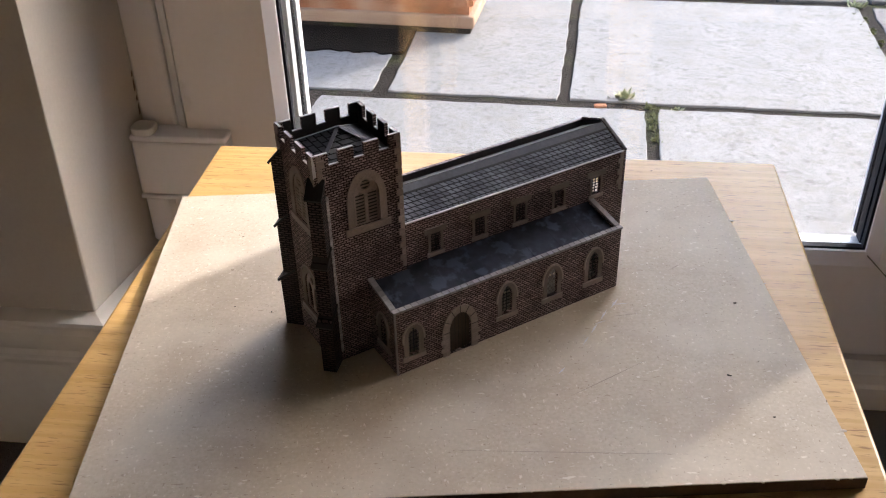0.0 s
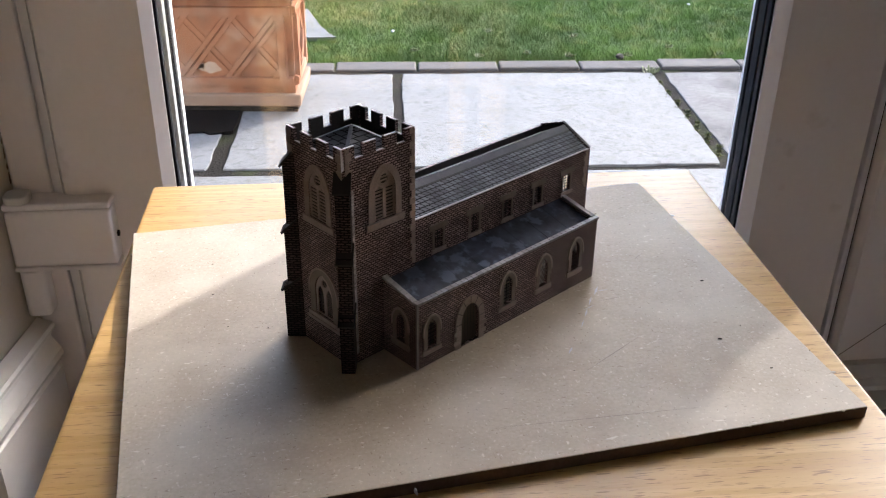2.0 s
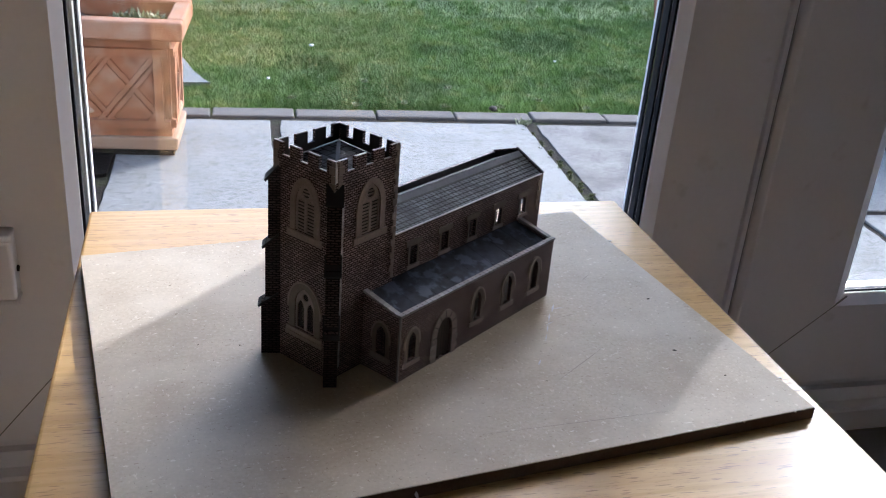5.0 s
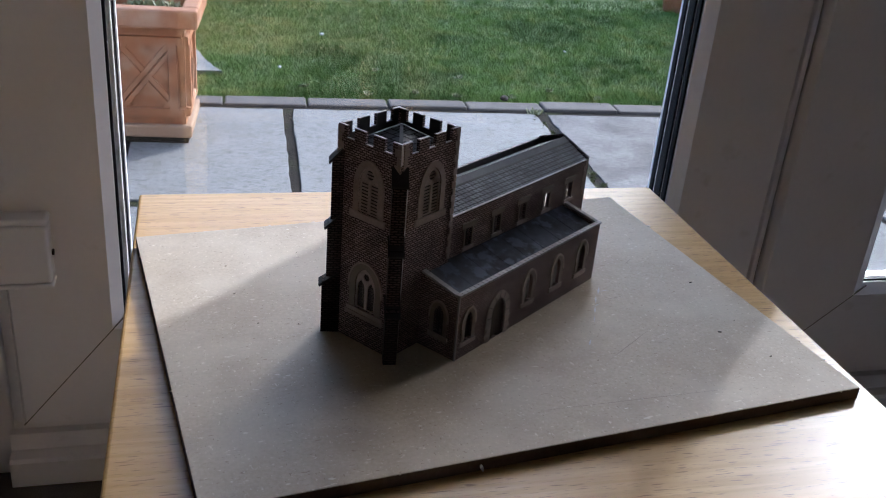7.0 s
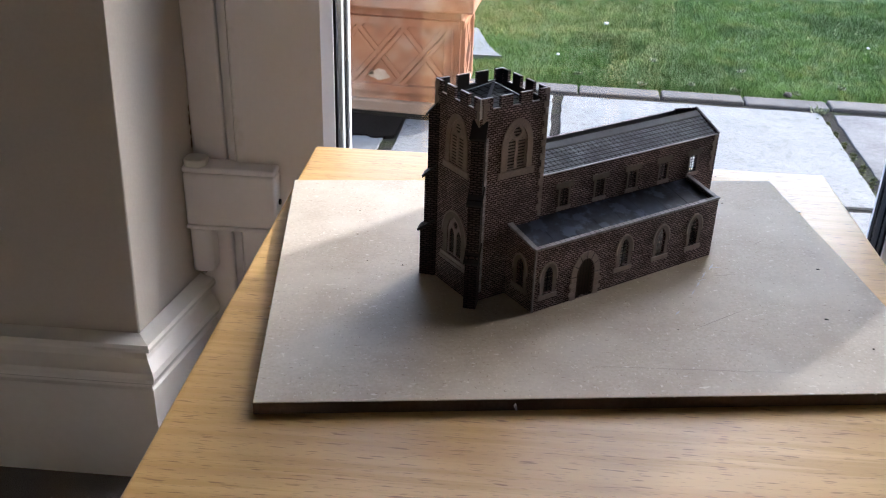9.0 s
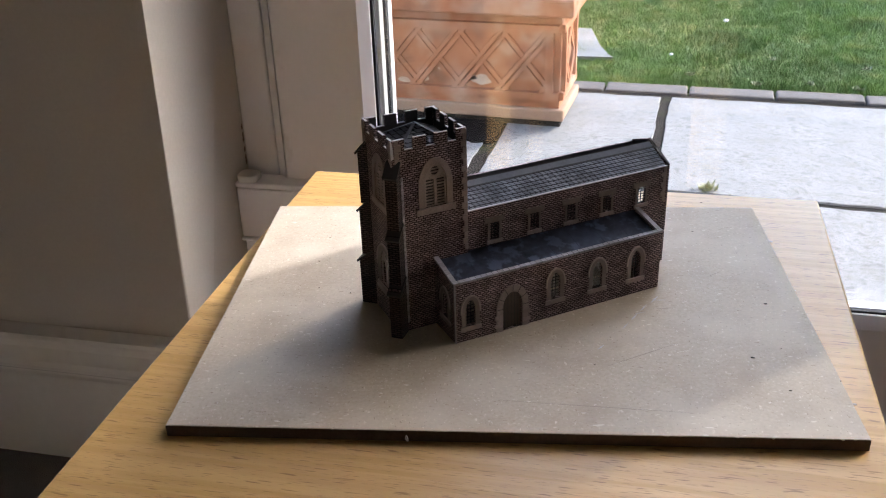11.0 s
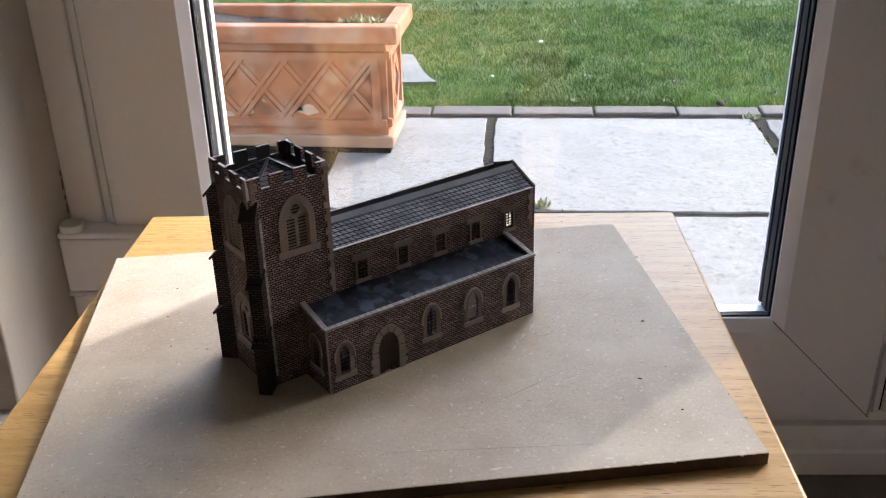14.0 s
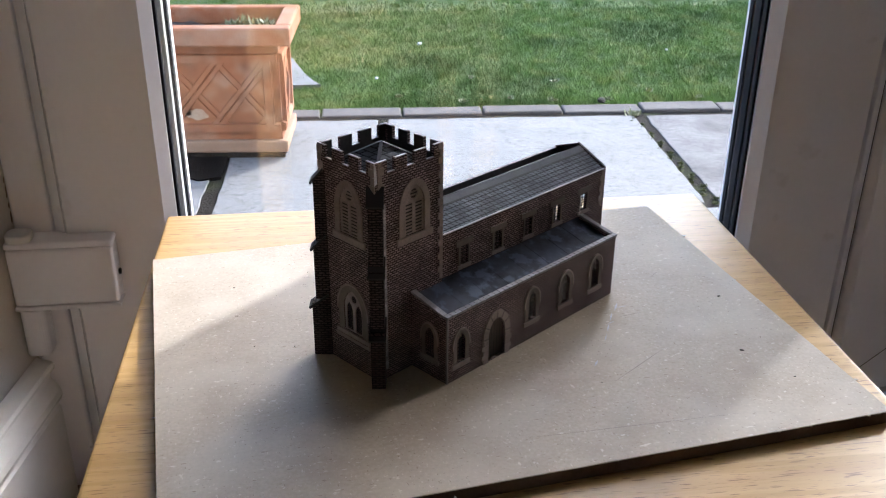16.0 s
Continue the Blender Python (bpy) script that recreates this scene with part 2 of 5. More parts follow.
mul.operation, nrm.operation = "MULTIPLY_ADD", "NORMALIZE"
mul.inputs[1].default_value, mul.inputs[2].default_value = (0.8, 0.8, 0.8), (0, 0, 0.5)
t.links.new(geo.outputs["Normal"], mul.inputs[0])
t.links.new(mul.outputs[0], nrm.inputs[0])
t.links.new(nrm.outputs[0], t.nodes["Principled BSDF"].inputs["Normal"])
overlay(M["grass"], (0.26, 0.26, 0.075), 11, 0.52, 0.66, amount=0.7, detail=6)
overlay(M["grass"], (0.045, 0.085, 0.016), 2.4, 0.5, 0.64, amount=0.7, detail=5, shift=3.3)
M["terracotta"] = material("terracotta", (0.38, 0.165, 0.084), (0.27, 0.108, 0.053), 0.85, 11, 130, 0.5, 0.6, bump_size=0.003, gloss=0.2)
overlay(M["terracotta"], (0.42, 0.29, 0.21), 8, 0.48, 0.7, amount=0.75, detail=7)
overlay(M["terracotta"], (0.12, 0.07, 0.045), 14, 0.54, 0.72, amount=0.6, detail=8, shift=9.0)
overlay(M["terracotta"], (0.46, 0.36, 0.27), 10, 0.58, 0.74, amount=0.5, detail=8, shift=12.7)
M["limed"] = material("limed_terracotta", (0.36, 0.26, 0.18), (0.27, 0.15, 0.09), 0.85, 7, 120, 0.35, 0.3, bump_size=0.002)
M["bloom"] = material("lime_bloom", (0.56, 0.47, 0.37), (0.4, 0.27, 0.18), 0.9, 30, 200, 0.5, 0.3)
M["potting"] = material("potting_soil", (0.05, 0.035, 0.025), (0.02, 0.015, 0.012), 0.95, 20, 120, 0.5, 0.9, bump_size=0.01)
M["moss"] = material("olive_moss", (0.17, 0.175, 0.065), (0.075, 0.08, 0.03), 0.9, 40, 160, 0.5, 0)
M["leaf"] = material("leaf_green", (0.36, 0.36, 0.2), (0.17, 0.185, 0.085), 0.55, 20, 90, 0.5, 0)
M["brick"] = printed_brick("printed_brick_card", 0.00128, 0.0028, (0.42, 0.312, 0.304), (0.2, 0.146, 0.146), (0.036, 0.027, 0.029), 0.00034, wobble=0.0012)
# Same brick laid diagonally; the buttresses' shade is put into its darker colour.
M["brick_diagonal_shaded"] = printed_brick("shaded_brick_card_diagonal", 0.00138, 0.0035, (0.11, 0.08, 0.078), (0.055, 0.04, 0.04), (0.012, 0.01, 0.012), 0.00042, way="DIAGONAL", wobble=0.0011)
M["slates"] = printed_brick("printed_slate_card", 0.0028, 0.0034, (0.185, 0.192, 0.222), (0.105, 0.11, 0.133), (0.004, 0.004, 0.007), 0.0004, 0.5, wobble=0.00008, rise=2.1)
M["slates_dark"] = printed_brick("printed_dark_slate_card", 0.0050, 0.0068, (0.1, 0.1, 0.108), (0.06, 0.06, 0.067), (0.004, 0.004, 0.006), 0.0006, 0.5, wobble=0.00008, rise=3.3)
M["stone"] = material("printed_stone_card", (0.36, 0.285, 0.256), (0.23, 0.18, 0.162), 0.55, 120, 900, 0.5, 0.05, spread=0.12)
M["label"] = material("printed_label_card", (0.2, 0.155, 0.138), (0.135, 0.104, 0.094), 0.55, 120, 900, 0.5, 0.05, spread=0.12)
M["coping"] = material("printed_coping_card", (0.31, 0.285, 0.285), (0.2, 0.182, 0.182), 0.55, 150, 900, 0.5, 0.05, spread=0.14)
M["lead"] = material("printed_lead_card", (0.05, 0.056, 0.086), (0.006, 0.007, 0.013), 0.42, 50, 220, 0.35, 0.05, gloss=0.12)
overlay(M["lead"], (0.1, 0.115, 0.17), 110, 0.52, 0.6, amount=0.55, detail=5)
M["hip"] = material("dark_hip_card", (0.11, 0.112, 0.124), (0.07, 0.071, 0.08), 0.6, 60, 500, 0.5, 0.03, gloss=0.2)
M["ridge"] = material("grey_ridge_card", (0.125, 0.128, 0.148), (0.08, 0.082, 0.097), 0.6, 60, 500, 0.5, 0.03, gloss=0.3)
M["card"] = material("cut_card_edge", (0.68, 0.66, 0.68), (0.5, 0.48, 0.5), 0.8, 200, 900, 0.5, 0.05)
M["raw"] = material("raw_white_card", (0.8, 0.78, 0.8), (0.6, 0.58, 0.6), 0.8, 200, 900, 0.5, 0.05)
M["dark_card"] = material("dark_card", (0.055, 0.047, 0.048), (0.03, 0.027, 0.028), 0.7, 90, 700, 0.5, 0.03)
M["worn"] = material("worn_card_edge", (0.66, 0.63, 0.64), (0.12, 0.1, 0.1), 0.8, 260, 900, 0.6, 0.05)
M["door_card"] = material("printed_door_card", (0.075, 0.05, 0.04), (0.045, 0.03, 0.025), 0.6, 60, 400, 0.5, 0.03, (8, 8, 1))
M["leading"] = material("black_lattice", (0.015, 0.015, 0.017), (0.008, 0.008, 0.01), 0.6, 90, 700, 0.5, 0)
M["film"] = clear_glass("acetate_film", (0.97, 0.97, 0.97))
M["damp"] = material("damp_filler", (0.2, 0.15, 0.12), (0.1, 0.076, 0.06), 0.9, 200, 900)
M["crumb"] = material("dark_crumb", (0.05, 0.035, 0.025), (0.02, 0.014, 0.01), 0.9, 400, 2000)
M["scratch"] = material("pencil_scratch", (0.38, 0.31, 0.255), (0.3, 0.245, 0.2), 0.7, 300, 1500)
M["wood_dark"] = material("hidden_floor_card", (0.2, 0.18, 0.16), (0.15, 0.13, 0.12), 0.8)


# ---- mesh helpers ----
def part(name, bm, mat, parent=None, label="", smooth=False):
    """Links a bmesh as one mesh object, under a thing or a part if one is given."""
    bmesh.ops.recalc_face_normals(bm, faces=bm.faces)
    me = bpy.data.meshes.new(name)
    bm.to_mesh(me)
    bm.free()
    me.materials.append(mat)
    if smooth:
        for p in me.polygons:
            p.use_smooth = True
    ob = new(name, me)
    ob.parent = parent
    if label:
        ob["label"] = label
    return ob


def thing(name, m, label, category, group="", kind=""):
    ob = new(name)
    ob.matrix_world = m
    ob.empty_display_size = 0.05
    return tagged(ob, label, category, group, kind)


def box(bm, x0, x1, y0, y1, z0, z1, bevel=0.0, segments=2):
    r = bmesh.ops.create_cube(bm, size=1.0, matrix=Matrix.LocRotScale(((x0 + x1) / 2, (y0 + y1) / 2, (z0 + z1) / 2), None, (x1 - x0, y1 - y0, z1 - z0)))
    if bevel:
        edges = {e for v in r["verts"] for e in v.link_edges}
        bmesh.ops.bevel(bm, geom=list(edges), offset=bevel, segments=segments, profile=0.5, affect="EDGES")
    return bm


def solid(*args, bevel=0.0, segments=2):
    return box(bmesh.new(), *args, bevel=bevel, segments=segments)


def extrude_outline(bm, points, way):
    """A prism: a closed outline of 3D points, pushed along a vector."""
    verts = [bm.verts.new(p) for p in points]
    face = bm.faces.new(verts)
    r = bmesh.ops.extrude_face_region(bm, geom=[face])
    bmesh.ops.translate(bm, verts=[v for v in r["geom"] if isinstance(v, bmesh.types.BMVert)], vec=way)
    return bm


def prism(points, way):
    return extrude_outline(bmesh.new(), points, way)


def panel_with_holes(outer, holes, place, way):
    """A sheet with through holes. outer and holes: closed lists of (a, z); place: turns (a, z) into a 3D point; way: the sheet's thickness."""
    bm = bmesh.new()
    edges = []
    for loop in (outer, *holes):
        vs = [bm.verts.new(place(a, z)) for a, z in loop]
        edges += [bm.edges.new((vs[i], vs[(i + 1) % len(vs)])) for i in range(len(vs))]
    bmesh.ops.triangle_fill(bm, use_beauty=True, use_dissolve=False, edges=edges)
    r = bmesh.ops.extrude_face_region(bm, geom=list(bm.faces))
    bmesh.ops.translate(bm, verts=[v for v in r["geom"] if isinstance(v, bmesh.types.BMVert)], vec=way)
    return bm


def arch(c, w, z0, zs, zt, n=6):
    """A pointed arch's outline: centre, width, foot, spring and top, from the left foot round to the right."""
    h, rise = w / 2, zt - zs
    rise = max(rise, h * 1.001)
    rad = (h * h + rise * rise) / (2 * h)
    end = math.acos((rad - h) / rad)
    left = [(c - h, z0)] + [(c - h + rad - rad * math.cos(end * i / n), zs + rad * math.sin(end * i / n)) for i in range(n + 1)]
    right = [(2 * c - a, z) for a, z in reversed(left[:-1])]
    return left + right


def round_arch(c, w, z0, zs, zt, n=6):
    """A softly rounded arch's outline with the same count of points as arch()."""
    h = w / 2
    return [(c - h, z0)] + [(c - h * math.cos(math.pi * i / (2 * n)), zs + (zt - zs) * math.sin(math.pi * i / (2 * n))) for i in range(2 * n + 1)] + [(c + h, z0)]


# ---- the room ----
FLOOR, CEIL, OUT = -0.516, 1.90, -0.73
WALL_Y, DOOR_Y = 0.186, 0.335
REVEAL_L, REVEAL_R = -0.2275, 1.775
DOOR_TOP = 1.56


def structure(name, bm, mat, label, category):
    return tagged(part(name, bm, mat), label, category, "", "structure")


structure("floor", solid(-1.7, 3.0, -2.4, 0.47, FLOOR - 0.1, FLOOR), M["carpet"], "dark brown-grey carpeted floor of the room", "floor")
# Added out of view, so that a warm haze reflects in the door panes.
structure("floor_rear", solid(-1.695, 0.78, -2.395, -0.95, FLOOR + 0.004, FLOOR + 0.012), M["boards"], "added unseen honey-coloured floor farther back, there to reflect warmly in the panes", "floor")
structure("ceiling", solid(-1.8, 3.1, -2.5, 0.60, CEIL, CEIL + 0.1), M["ceiling"], "plain white painted ceiling", "ceiling")
# The corner of this wall leans a little and its reveal is splayed.
bm = bmesh.new()
rings = [[bm.verts.new(p) for p in ((-1.7, WALL_Y, z), (x, WALL_Y, z), (REVEAL_L, 0.346, z), (REVEAL_L, 0.47, z), (-1.7, 0.47, z))] for z, x in ((FLOOR, -0.2589), (0.15, -0.2423), (CEIL, -0.2423))]
for low, high in zip(rings, rings[1:]):
    for i in range(5):
        bm.faces.new((low[i], low[(i + 1) % 5], high[(i + 1) % 5], high[i]))
bm.faces.new(list(reversed(rings[0])))
bm.faces.new(rings[-1])
bmesh.ops.bevel(bm, geom=[e for e in bm.edges if all(abs(v.co.y - WALL_Y) < 1e-6 and v.co.x > -1 for v in e.verts)], offset=0.004, segments=3, profile=0.5, affect="EDGES")
structure("wall_left_of_door", bm, M["wall"], "cream painted wall ending in a deep door reveal", "wall")
structure("wall_right_of_door", solid(REVEAL_R, 3.0, WALL_Y, 0.47, FLOOR, CEIL, bevel=0.003), M["wall"], "cream painted wall beside the garden doors", "wall")
structure("wall_over_door", solid(REVEAL_L, REVEAL_R, WALL_Y, 0.47, DOOR_TOP + 0.06, CEIL), M["wall"], "cream painted wall above the garden doors", "wall")
structure("wall_west", solid(-1.8, -1.7, -2.4, 0.47, FLOOR, CEIL), M["far_wall"], "plain muted side wall of the room", "wall")
structure("wall_east", solid(3.0, 3.1, -2.4, 0.47, FLOOR, CEIL), M["far_wall"], "plain muted side wall of the room", "wall")
structure("wall_south", solid(-1.8, 3.1, -2.5, -2.4, FLOOR, CEIL), M["far_wall"], "plain muted rear wall of the room", "wall")

# Skirting: an ogee profile that runs along the wall and round into the reveal.
SKIRT = [(0.0, 0.0), (0.019, 0.0), (0.019, 0.132), (0.0165, 0.135), (0.0165, 0.139), (0.021, 0.143), (0.0235, 0.150), (0.0225, 0.158),
         (0.018, 0.165), (0.0135, 0.172), (0.0115, 0.179), (0.0115, 0.183), (0.0195, 0.185), (0.0205, 0.190), (0.0185, 0.194), (0.006, 0.197), (0.0, 0.199)]


def swept(profile, path, z0):
    """A moulding: rows of (out, up) carried along a path of (x, y, out direction)."""
    bm = bmesh.new()
    rings = [[bm.verts.new((x + ox * o, y + oy * o, z0 + u)) for o, u in profile] for x, y, ox, oy in path]
    n = len(profile)
    for a, b in zip(rings, rings[1:]):
        for i in range(n):
            bm.faces.new((a[i], a[(i + 1) % n], b[(i + 1) % n], b[i]))
    bm.faces.new(rings[0])
    bm.faces.new(reversed(rings[-1]))
    return bm


structure("baseboard", swept(SKIRT, [(-1.7, WALL_Y, 0, -1), (-0.2538, WALL_Y, 0.847, -1), (REVEAL_L - 0.0015, 0.336, 0.986, -0.164)], FLOOR), M["skirting"], "white glossy moulded skirting board running into the reveal", "skirting board")
structure("baseboard", swept(SKIRT, [(REVEAL_R, 0.336, -1, 0), (REVEAL_R, WALL_Y, -1, -1), (3.0, WALL_Y, 0, -1)], FLOOR), M["skirting"], "white glossy moulded skirting board", "skirting board")

# Door frame and threshold.
frame_door = thing("door_frame", pose(0, 0, 0), "white plastic outer frame of the garden doors", "door frame", "", "structure")
part("jamb", solid(REVEAL_L, -0.187, 0.346, 0.43, FLOOR, DOOR_TOP + 0.06, bevel=0.003), M["upvc"], frame_door)
part("jamb", solid(1.728, REVEAL_R, 0.346, 0.43, FLOOR, DOOR_TOP + 0.06, bevel=0.003), M["upvc"], frame_door)
part("head", solid(-0.190, 1.728, 0.346, 0.43, DOOR_TOP + 0.003, DOOR_TOP + 0.06, bevel=0.003), M["upvc"], frame_door)
part("threshold", prism([(-0.190, 0.318, FLOOR), (-0.190, 0.318, -0.482), (-0.190, 0.322, -0.478), (-0.190, 0.338, -0.476), (-0.190, 0.342, -0.456), (-0.190, 0.354, -0.456), (-0.190, 0.356, -0.4385), (-0.190, 0.43, -0.4385), (-0.190, 0.43, FLOOR)], (1.918, 0, 0)), M["upvc"], frame_door)


def sash_rail(corners, splay=0.0):
    """One member of a leaf, flat face and bevelled glazing bead, mitred at its ends. corners: the four (x, z) of its outer and glass edges; splay: how far its back edge falls away."""
    bm = bmesh.new()
    (ax, az), (bx, bz), (cx, cz), (dx, dz) = corners
    s = 0.105

    def at(px, pz, qx, qz, f):
        return px + (qx - px) * f, pz + (qz - pz) * f
    rows = []
    for (px, pz), (qx, qz) in (((ax, az), (dx, dz)), ((bx, bz), (cx, cz))):
        m0 = at(px, pz, qx, qz, 1 - s)
        m1 = at(px, pz, qx, qz, 0.02)
        rows.append([(px, DOOR_Y + 0.004, pz), (m1[0], DOOR_Y, m1[1]), (m0[0], DOOR_Y, m0[1]), (qx, DOOR_Y + 0.009, qz), (*at(px, pz, qx, qz, 1 - splay)[:1], 0.405, at(px, pz, qx, qz, 1 - splay)[1]), (px, 0.405, pz)])
    v = [[bm.verts.new(p) for p in r] for r in rows]
    n = len(v[0])
    for i in range(n):
        bm.faces.new((v[0][i], v[0][(i + 1) % n], v[1][(i + 1) % n], v[1][i]))
    bm.faces.new(v[0])
    bm.faces.new(reversed(v[1]))
    return bm


def garden_door(name, x0, x1, left, right, edges, label):
    z0, z1 = -0.438, DOOR_TOP
    gx0, gx1, gz0, gz1 = x0 + left, x1 - right, -0.2965, DOOR_TOP - 0.15
    d = thing(name, pose(0, 0, 0), label, "door", "", "structure")
    o = [(x0, z0), (x1, z0), (x1, z1), (x0, z1)]
    g = [(gx0, gz0), (gx1, gz0), (gx1, gz1), (gx0, gz1)]
    for k, nm in enumerate(("bottom_rail", "stile", "top_rail", "stile")):
        j = (k + 1) % 4
        part(nm, sash_rail([o[k], o[j], g[j], g[k]], (0.15, 0.08, 0.0, 0.0)[k]), M["upvc"], d)
    # sloping outer edges of the stiles, towards the rebates
    for xa, xb in edges:
        part("edge_slope", prism([(xa, DOOR_Y + 0.0003, z0 + 0.001), (xb, DOOR_Y + 0.013, z0 + 0.001), (xb, 0.395, z0 + 0.001), (xa, 0.395, z0 + 0.001)], (0, 0, z1 - z0 - 0.002)), M["upvc"], d)
    # mitre lines
    for (ax, az), (bx, bz) in ((g[0], o[0]), (g[1], o[1])):
        L = math.hypot(bx - ax, bz - az)
        nx, nz = -(bz - az) / L * 0.0006, (bx - ax) / L * 0.0006
        part("mitre_joint", prism([(ax + nx, DOOR_Y - 0.0003, az + nz), (ax - nx, DOOR_Y - 0.0003, az - nz), (bx - nx, DOOR_Y - 0.0003, bz - nz), (bx + nx, DOOR_Y - 0.0003, bz + nz)], (0, 0.002, 0)), M["mitre"], d)
    # inner gasket, spacer bar between the panes, outer gasket and outer bead
    def surround(name, w0, w1, y0, y1, mat, label="", dark=None):
        r1 = min(w1, 0.003)
        for k, a in enumerate(((gx0 + w0, gx0 + w1, gz0 + w0, gz1 - w0), (gx1 - r1, gx1 - w0, gz0 + w0, gz1 - w0), (gx0 + w1, gx1 - r1, gz0 + w0, gz0 + w1), (gx0 + w1, gx1 - r1, gz1 - w1, gz1 - w0))):
            if name == "outer_bead" and k == 1:
                y1 = y0 + 0.004
            drop = max(0.0, 0.48 * (y0 - 0.014)) if k == 2 else 0.0
            part(name, solid(a[0], a[1], DOOR_Y + y0, DOOR_Y + y1, a[2] - drop, a[3] - drop), dark if dark and k == 1 else (M["upvc"] if name == "outer_gasket" and k == 2 else mat), d, label)
    surround("gasket", 0.0, 0.003, 0.013, 0.0215, M["rubber"])
    # The right-hand bar is metal too; black rubber puts its shade into the colour.
    surround("spacer_bar", 0.0, 0.0065, 0.0275, 0.0425, M["metal"], "metal spacer bar", M["rubber"])
    surround("outer_gasket", 0.0, 0.0085, 0.049, 0.056, M["rubber"])
    surround("outer_bead", 0.0, 0.0095, 0.057, 0.070, M["upvc"])
    for yy in (DOOR_Y + 0.0225, DOOR_Y + 0.0435):
        p = part("pane", solid(gx0 + 0.002, gx1 - 0.002, yy, yy + 0.004, gz0 - 0.018, gz1 - 0.002), M["glass"], d, "clear glass pane")
        p.visible_shadow = False
    return d


M["metal"] = material("spacer_metal", (0.62, 0.63, 0.64), (0.5, 0.51, 0.52), 0.35, 40, 300, metal=0.6)
LEAF_X0, LEAF_X1 = -0.171, 0.7531
garden_door("door_1", LEAF_X0, LEAF_X1, 0.121, 0.138, ((LEAF_X0, -0.1845), (LEAF_X1, 0.7608)), "closed white plastic garden door with one large pane")
garden_door("door_2", 0.7785, 1.724, 0.166, 0.136, ((0.7785, 0.7748),), "closed white plastic garden door beside its twin")
part("cover_strip", solid(0.7613, 0.7693, 0.343, 0.395, -0.438, DOOR_TOP, bevel=0.002), M["upvc"], frame_door)
part("meeting_seal", solid(0.7696, 0.7745, 0.351, 0.395, -0.438, DOOR_TOP), M["rubber"], frame_door, "black rubber seal")

# An added half-height curtain, unseen above the table, thins the second leaf's sun.
curtain = thing("cafe_curtain", pose(0, 0, 0), "added unseen sheer white half-height curtain on a rod, softening sun through a garden door", "curtain")
bm = bmesh.new()
row = [(0.80 + 0.6 * i / 120, 0.3195 + 0.006 * math.sin(i * 0.8) * (1 + 0.3 * math.sin(i * 0.21))) for i in range(121)]
low, high = ([bm.verts.new((x, y, z)) for x, y in row] for z in (0.235, 0.725))
for i in range(120):
    bm.faces.new((low[i], low[i + 1], high[i + 1], high[i]))
part("fabric", bm, M["sun_screen"], curtain, "thin sheer white fabric in soft folds")
bm = bmesh.new()
bmesh.ops.create_cone(bm, cap_ends=True, segments=16, radius1=0.006, radius2=0.006, depth=0.94, matrix=pose(1.25, 0.3195, 0.73, 0, 90, 0))
part("rod", bm, M["upvc"], curtain, "", True)
for x in (0.80, 1.70):
    part("bracket", solid(x - 0.006, x + 0.006, 0.312, 0.352, 0.72, 0.74, bevel=0.002), M["upvc"], curtain)

# Hinge on the left jamb.
hinge = thing("door_hinge", pose(0, 0, 0), "white plastic flag hinge covered by a boxy cap", "hinge")
part("cover", solid(-0.2315, -0.118, 0.312, 0.3448, -0.237, -0.168, bevel=0.004, segments=3), M["upvc"], hinge)
part("lid", solid(-0.232, -0.1175, 0.3115, 0.3455, -0.1675, -0.160, bevel=0.003, segments=3), M["upvc"], hinge)
part("bottom_lip", solid(-0.2325, -0.117, 0.3110, 0.3455, -0.2425, -0.2372, bevel=0.002, segments=2), M["upvc"], hinge)


def rounded_block(x0, x1, y0, y1, z0, z1, r):
    """An upright block with well rounded corners."""
    pts = []
    for cx, cy, a in ((x1 - r, y0 + r, -90), (x1 - r, y1 - r, 0), (x0 + r, y1 - r, 90), (x0 + r, y0 + r, 180)):
        pts += [(cx + r * math.cos(radians(a + 18 * i)), cy + r * math.sin(radians(a + 18 * i)), z0) for i in range(6)]
    bm = prism(pts, (0, 0, z1 - z0))
    edges = [e for e in bm.edges if abs(e.verts[0].co.z - e.verts[1].co.z) < 1e-6]
    bmesh.ops.bevel(bm, geom=edges, offset=0.0018, segments=2, profile=0.5, affect="EDGES")
    return bm


part("pin_cap", rounded_block(-0.2305, -0.203, 0.3115, 0.3385, -0.1605, -0.1515, 0.009), M["skirting"], hinge, "cream rounded pin cap")
part("knuckle", rounded_block(-0.2300, -0.203, 0.3125, 0.3448, -0.302, -0.2430, 0.008), M["upvc"], hinge)
bm = bmesh.new()
bmesh.ops.create_cone(bm, cap_ends=True, segments=16, radius1=0.0035, radius2=0.0035, depth=0.004, matrix=pose(-0.1178, 0.327, -0.205, 0, 90, 0))
part("screw_hole", bm, M["rubber"], hinge, "dark screw hole")

# ---- the table and the board ----
table = thing("table", pose(0.2025, -0.26, 0), "honey pine side table with a plain square top", "table")
part("tabletop", solid(-0.2025, 0.2025, -0.27, 0.26, -0.020, 0.0, bevel=0.0022, segments=3), M["pine"], table)
for lx in (-0.17, 0.17):
    for ly in (-0.235, 0.225):
        bm = bmesh.new()
        bmesh.ops.create_cone(bm, cap_ends=True, segments=4, radius1=0.020, radius2=0.028, depth=0.496, matrix=pose(lx, ly, -0.020 - 0.248, 0, 0, 45))
        part("leg", bm, M["pine_leg"], table)
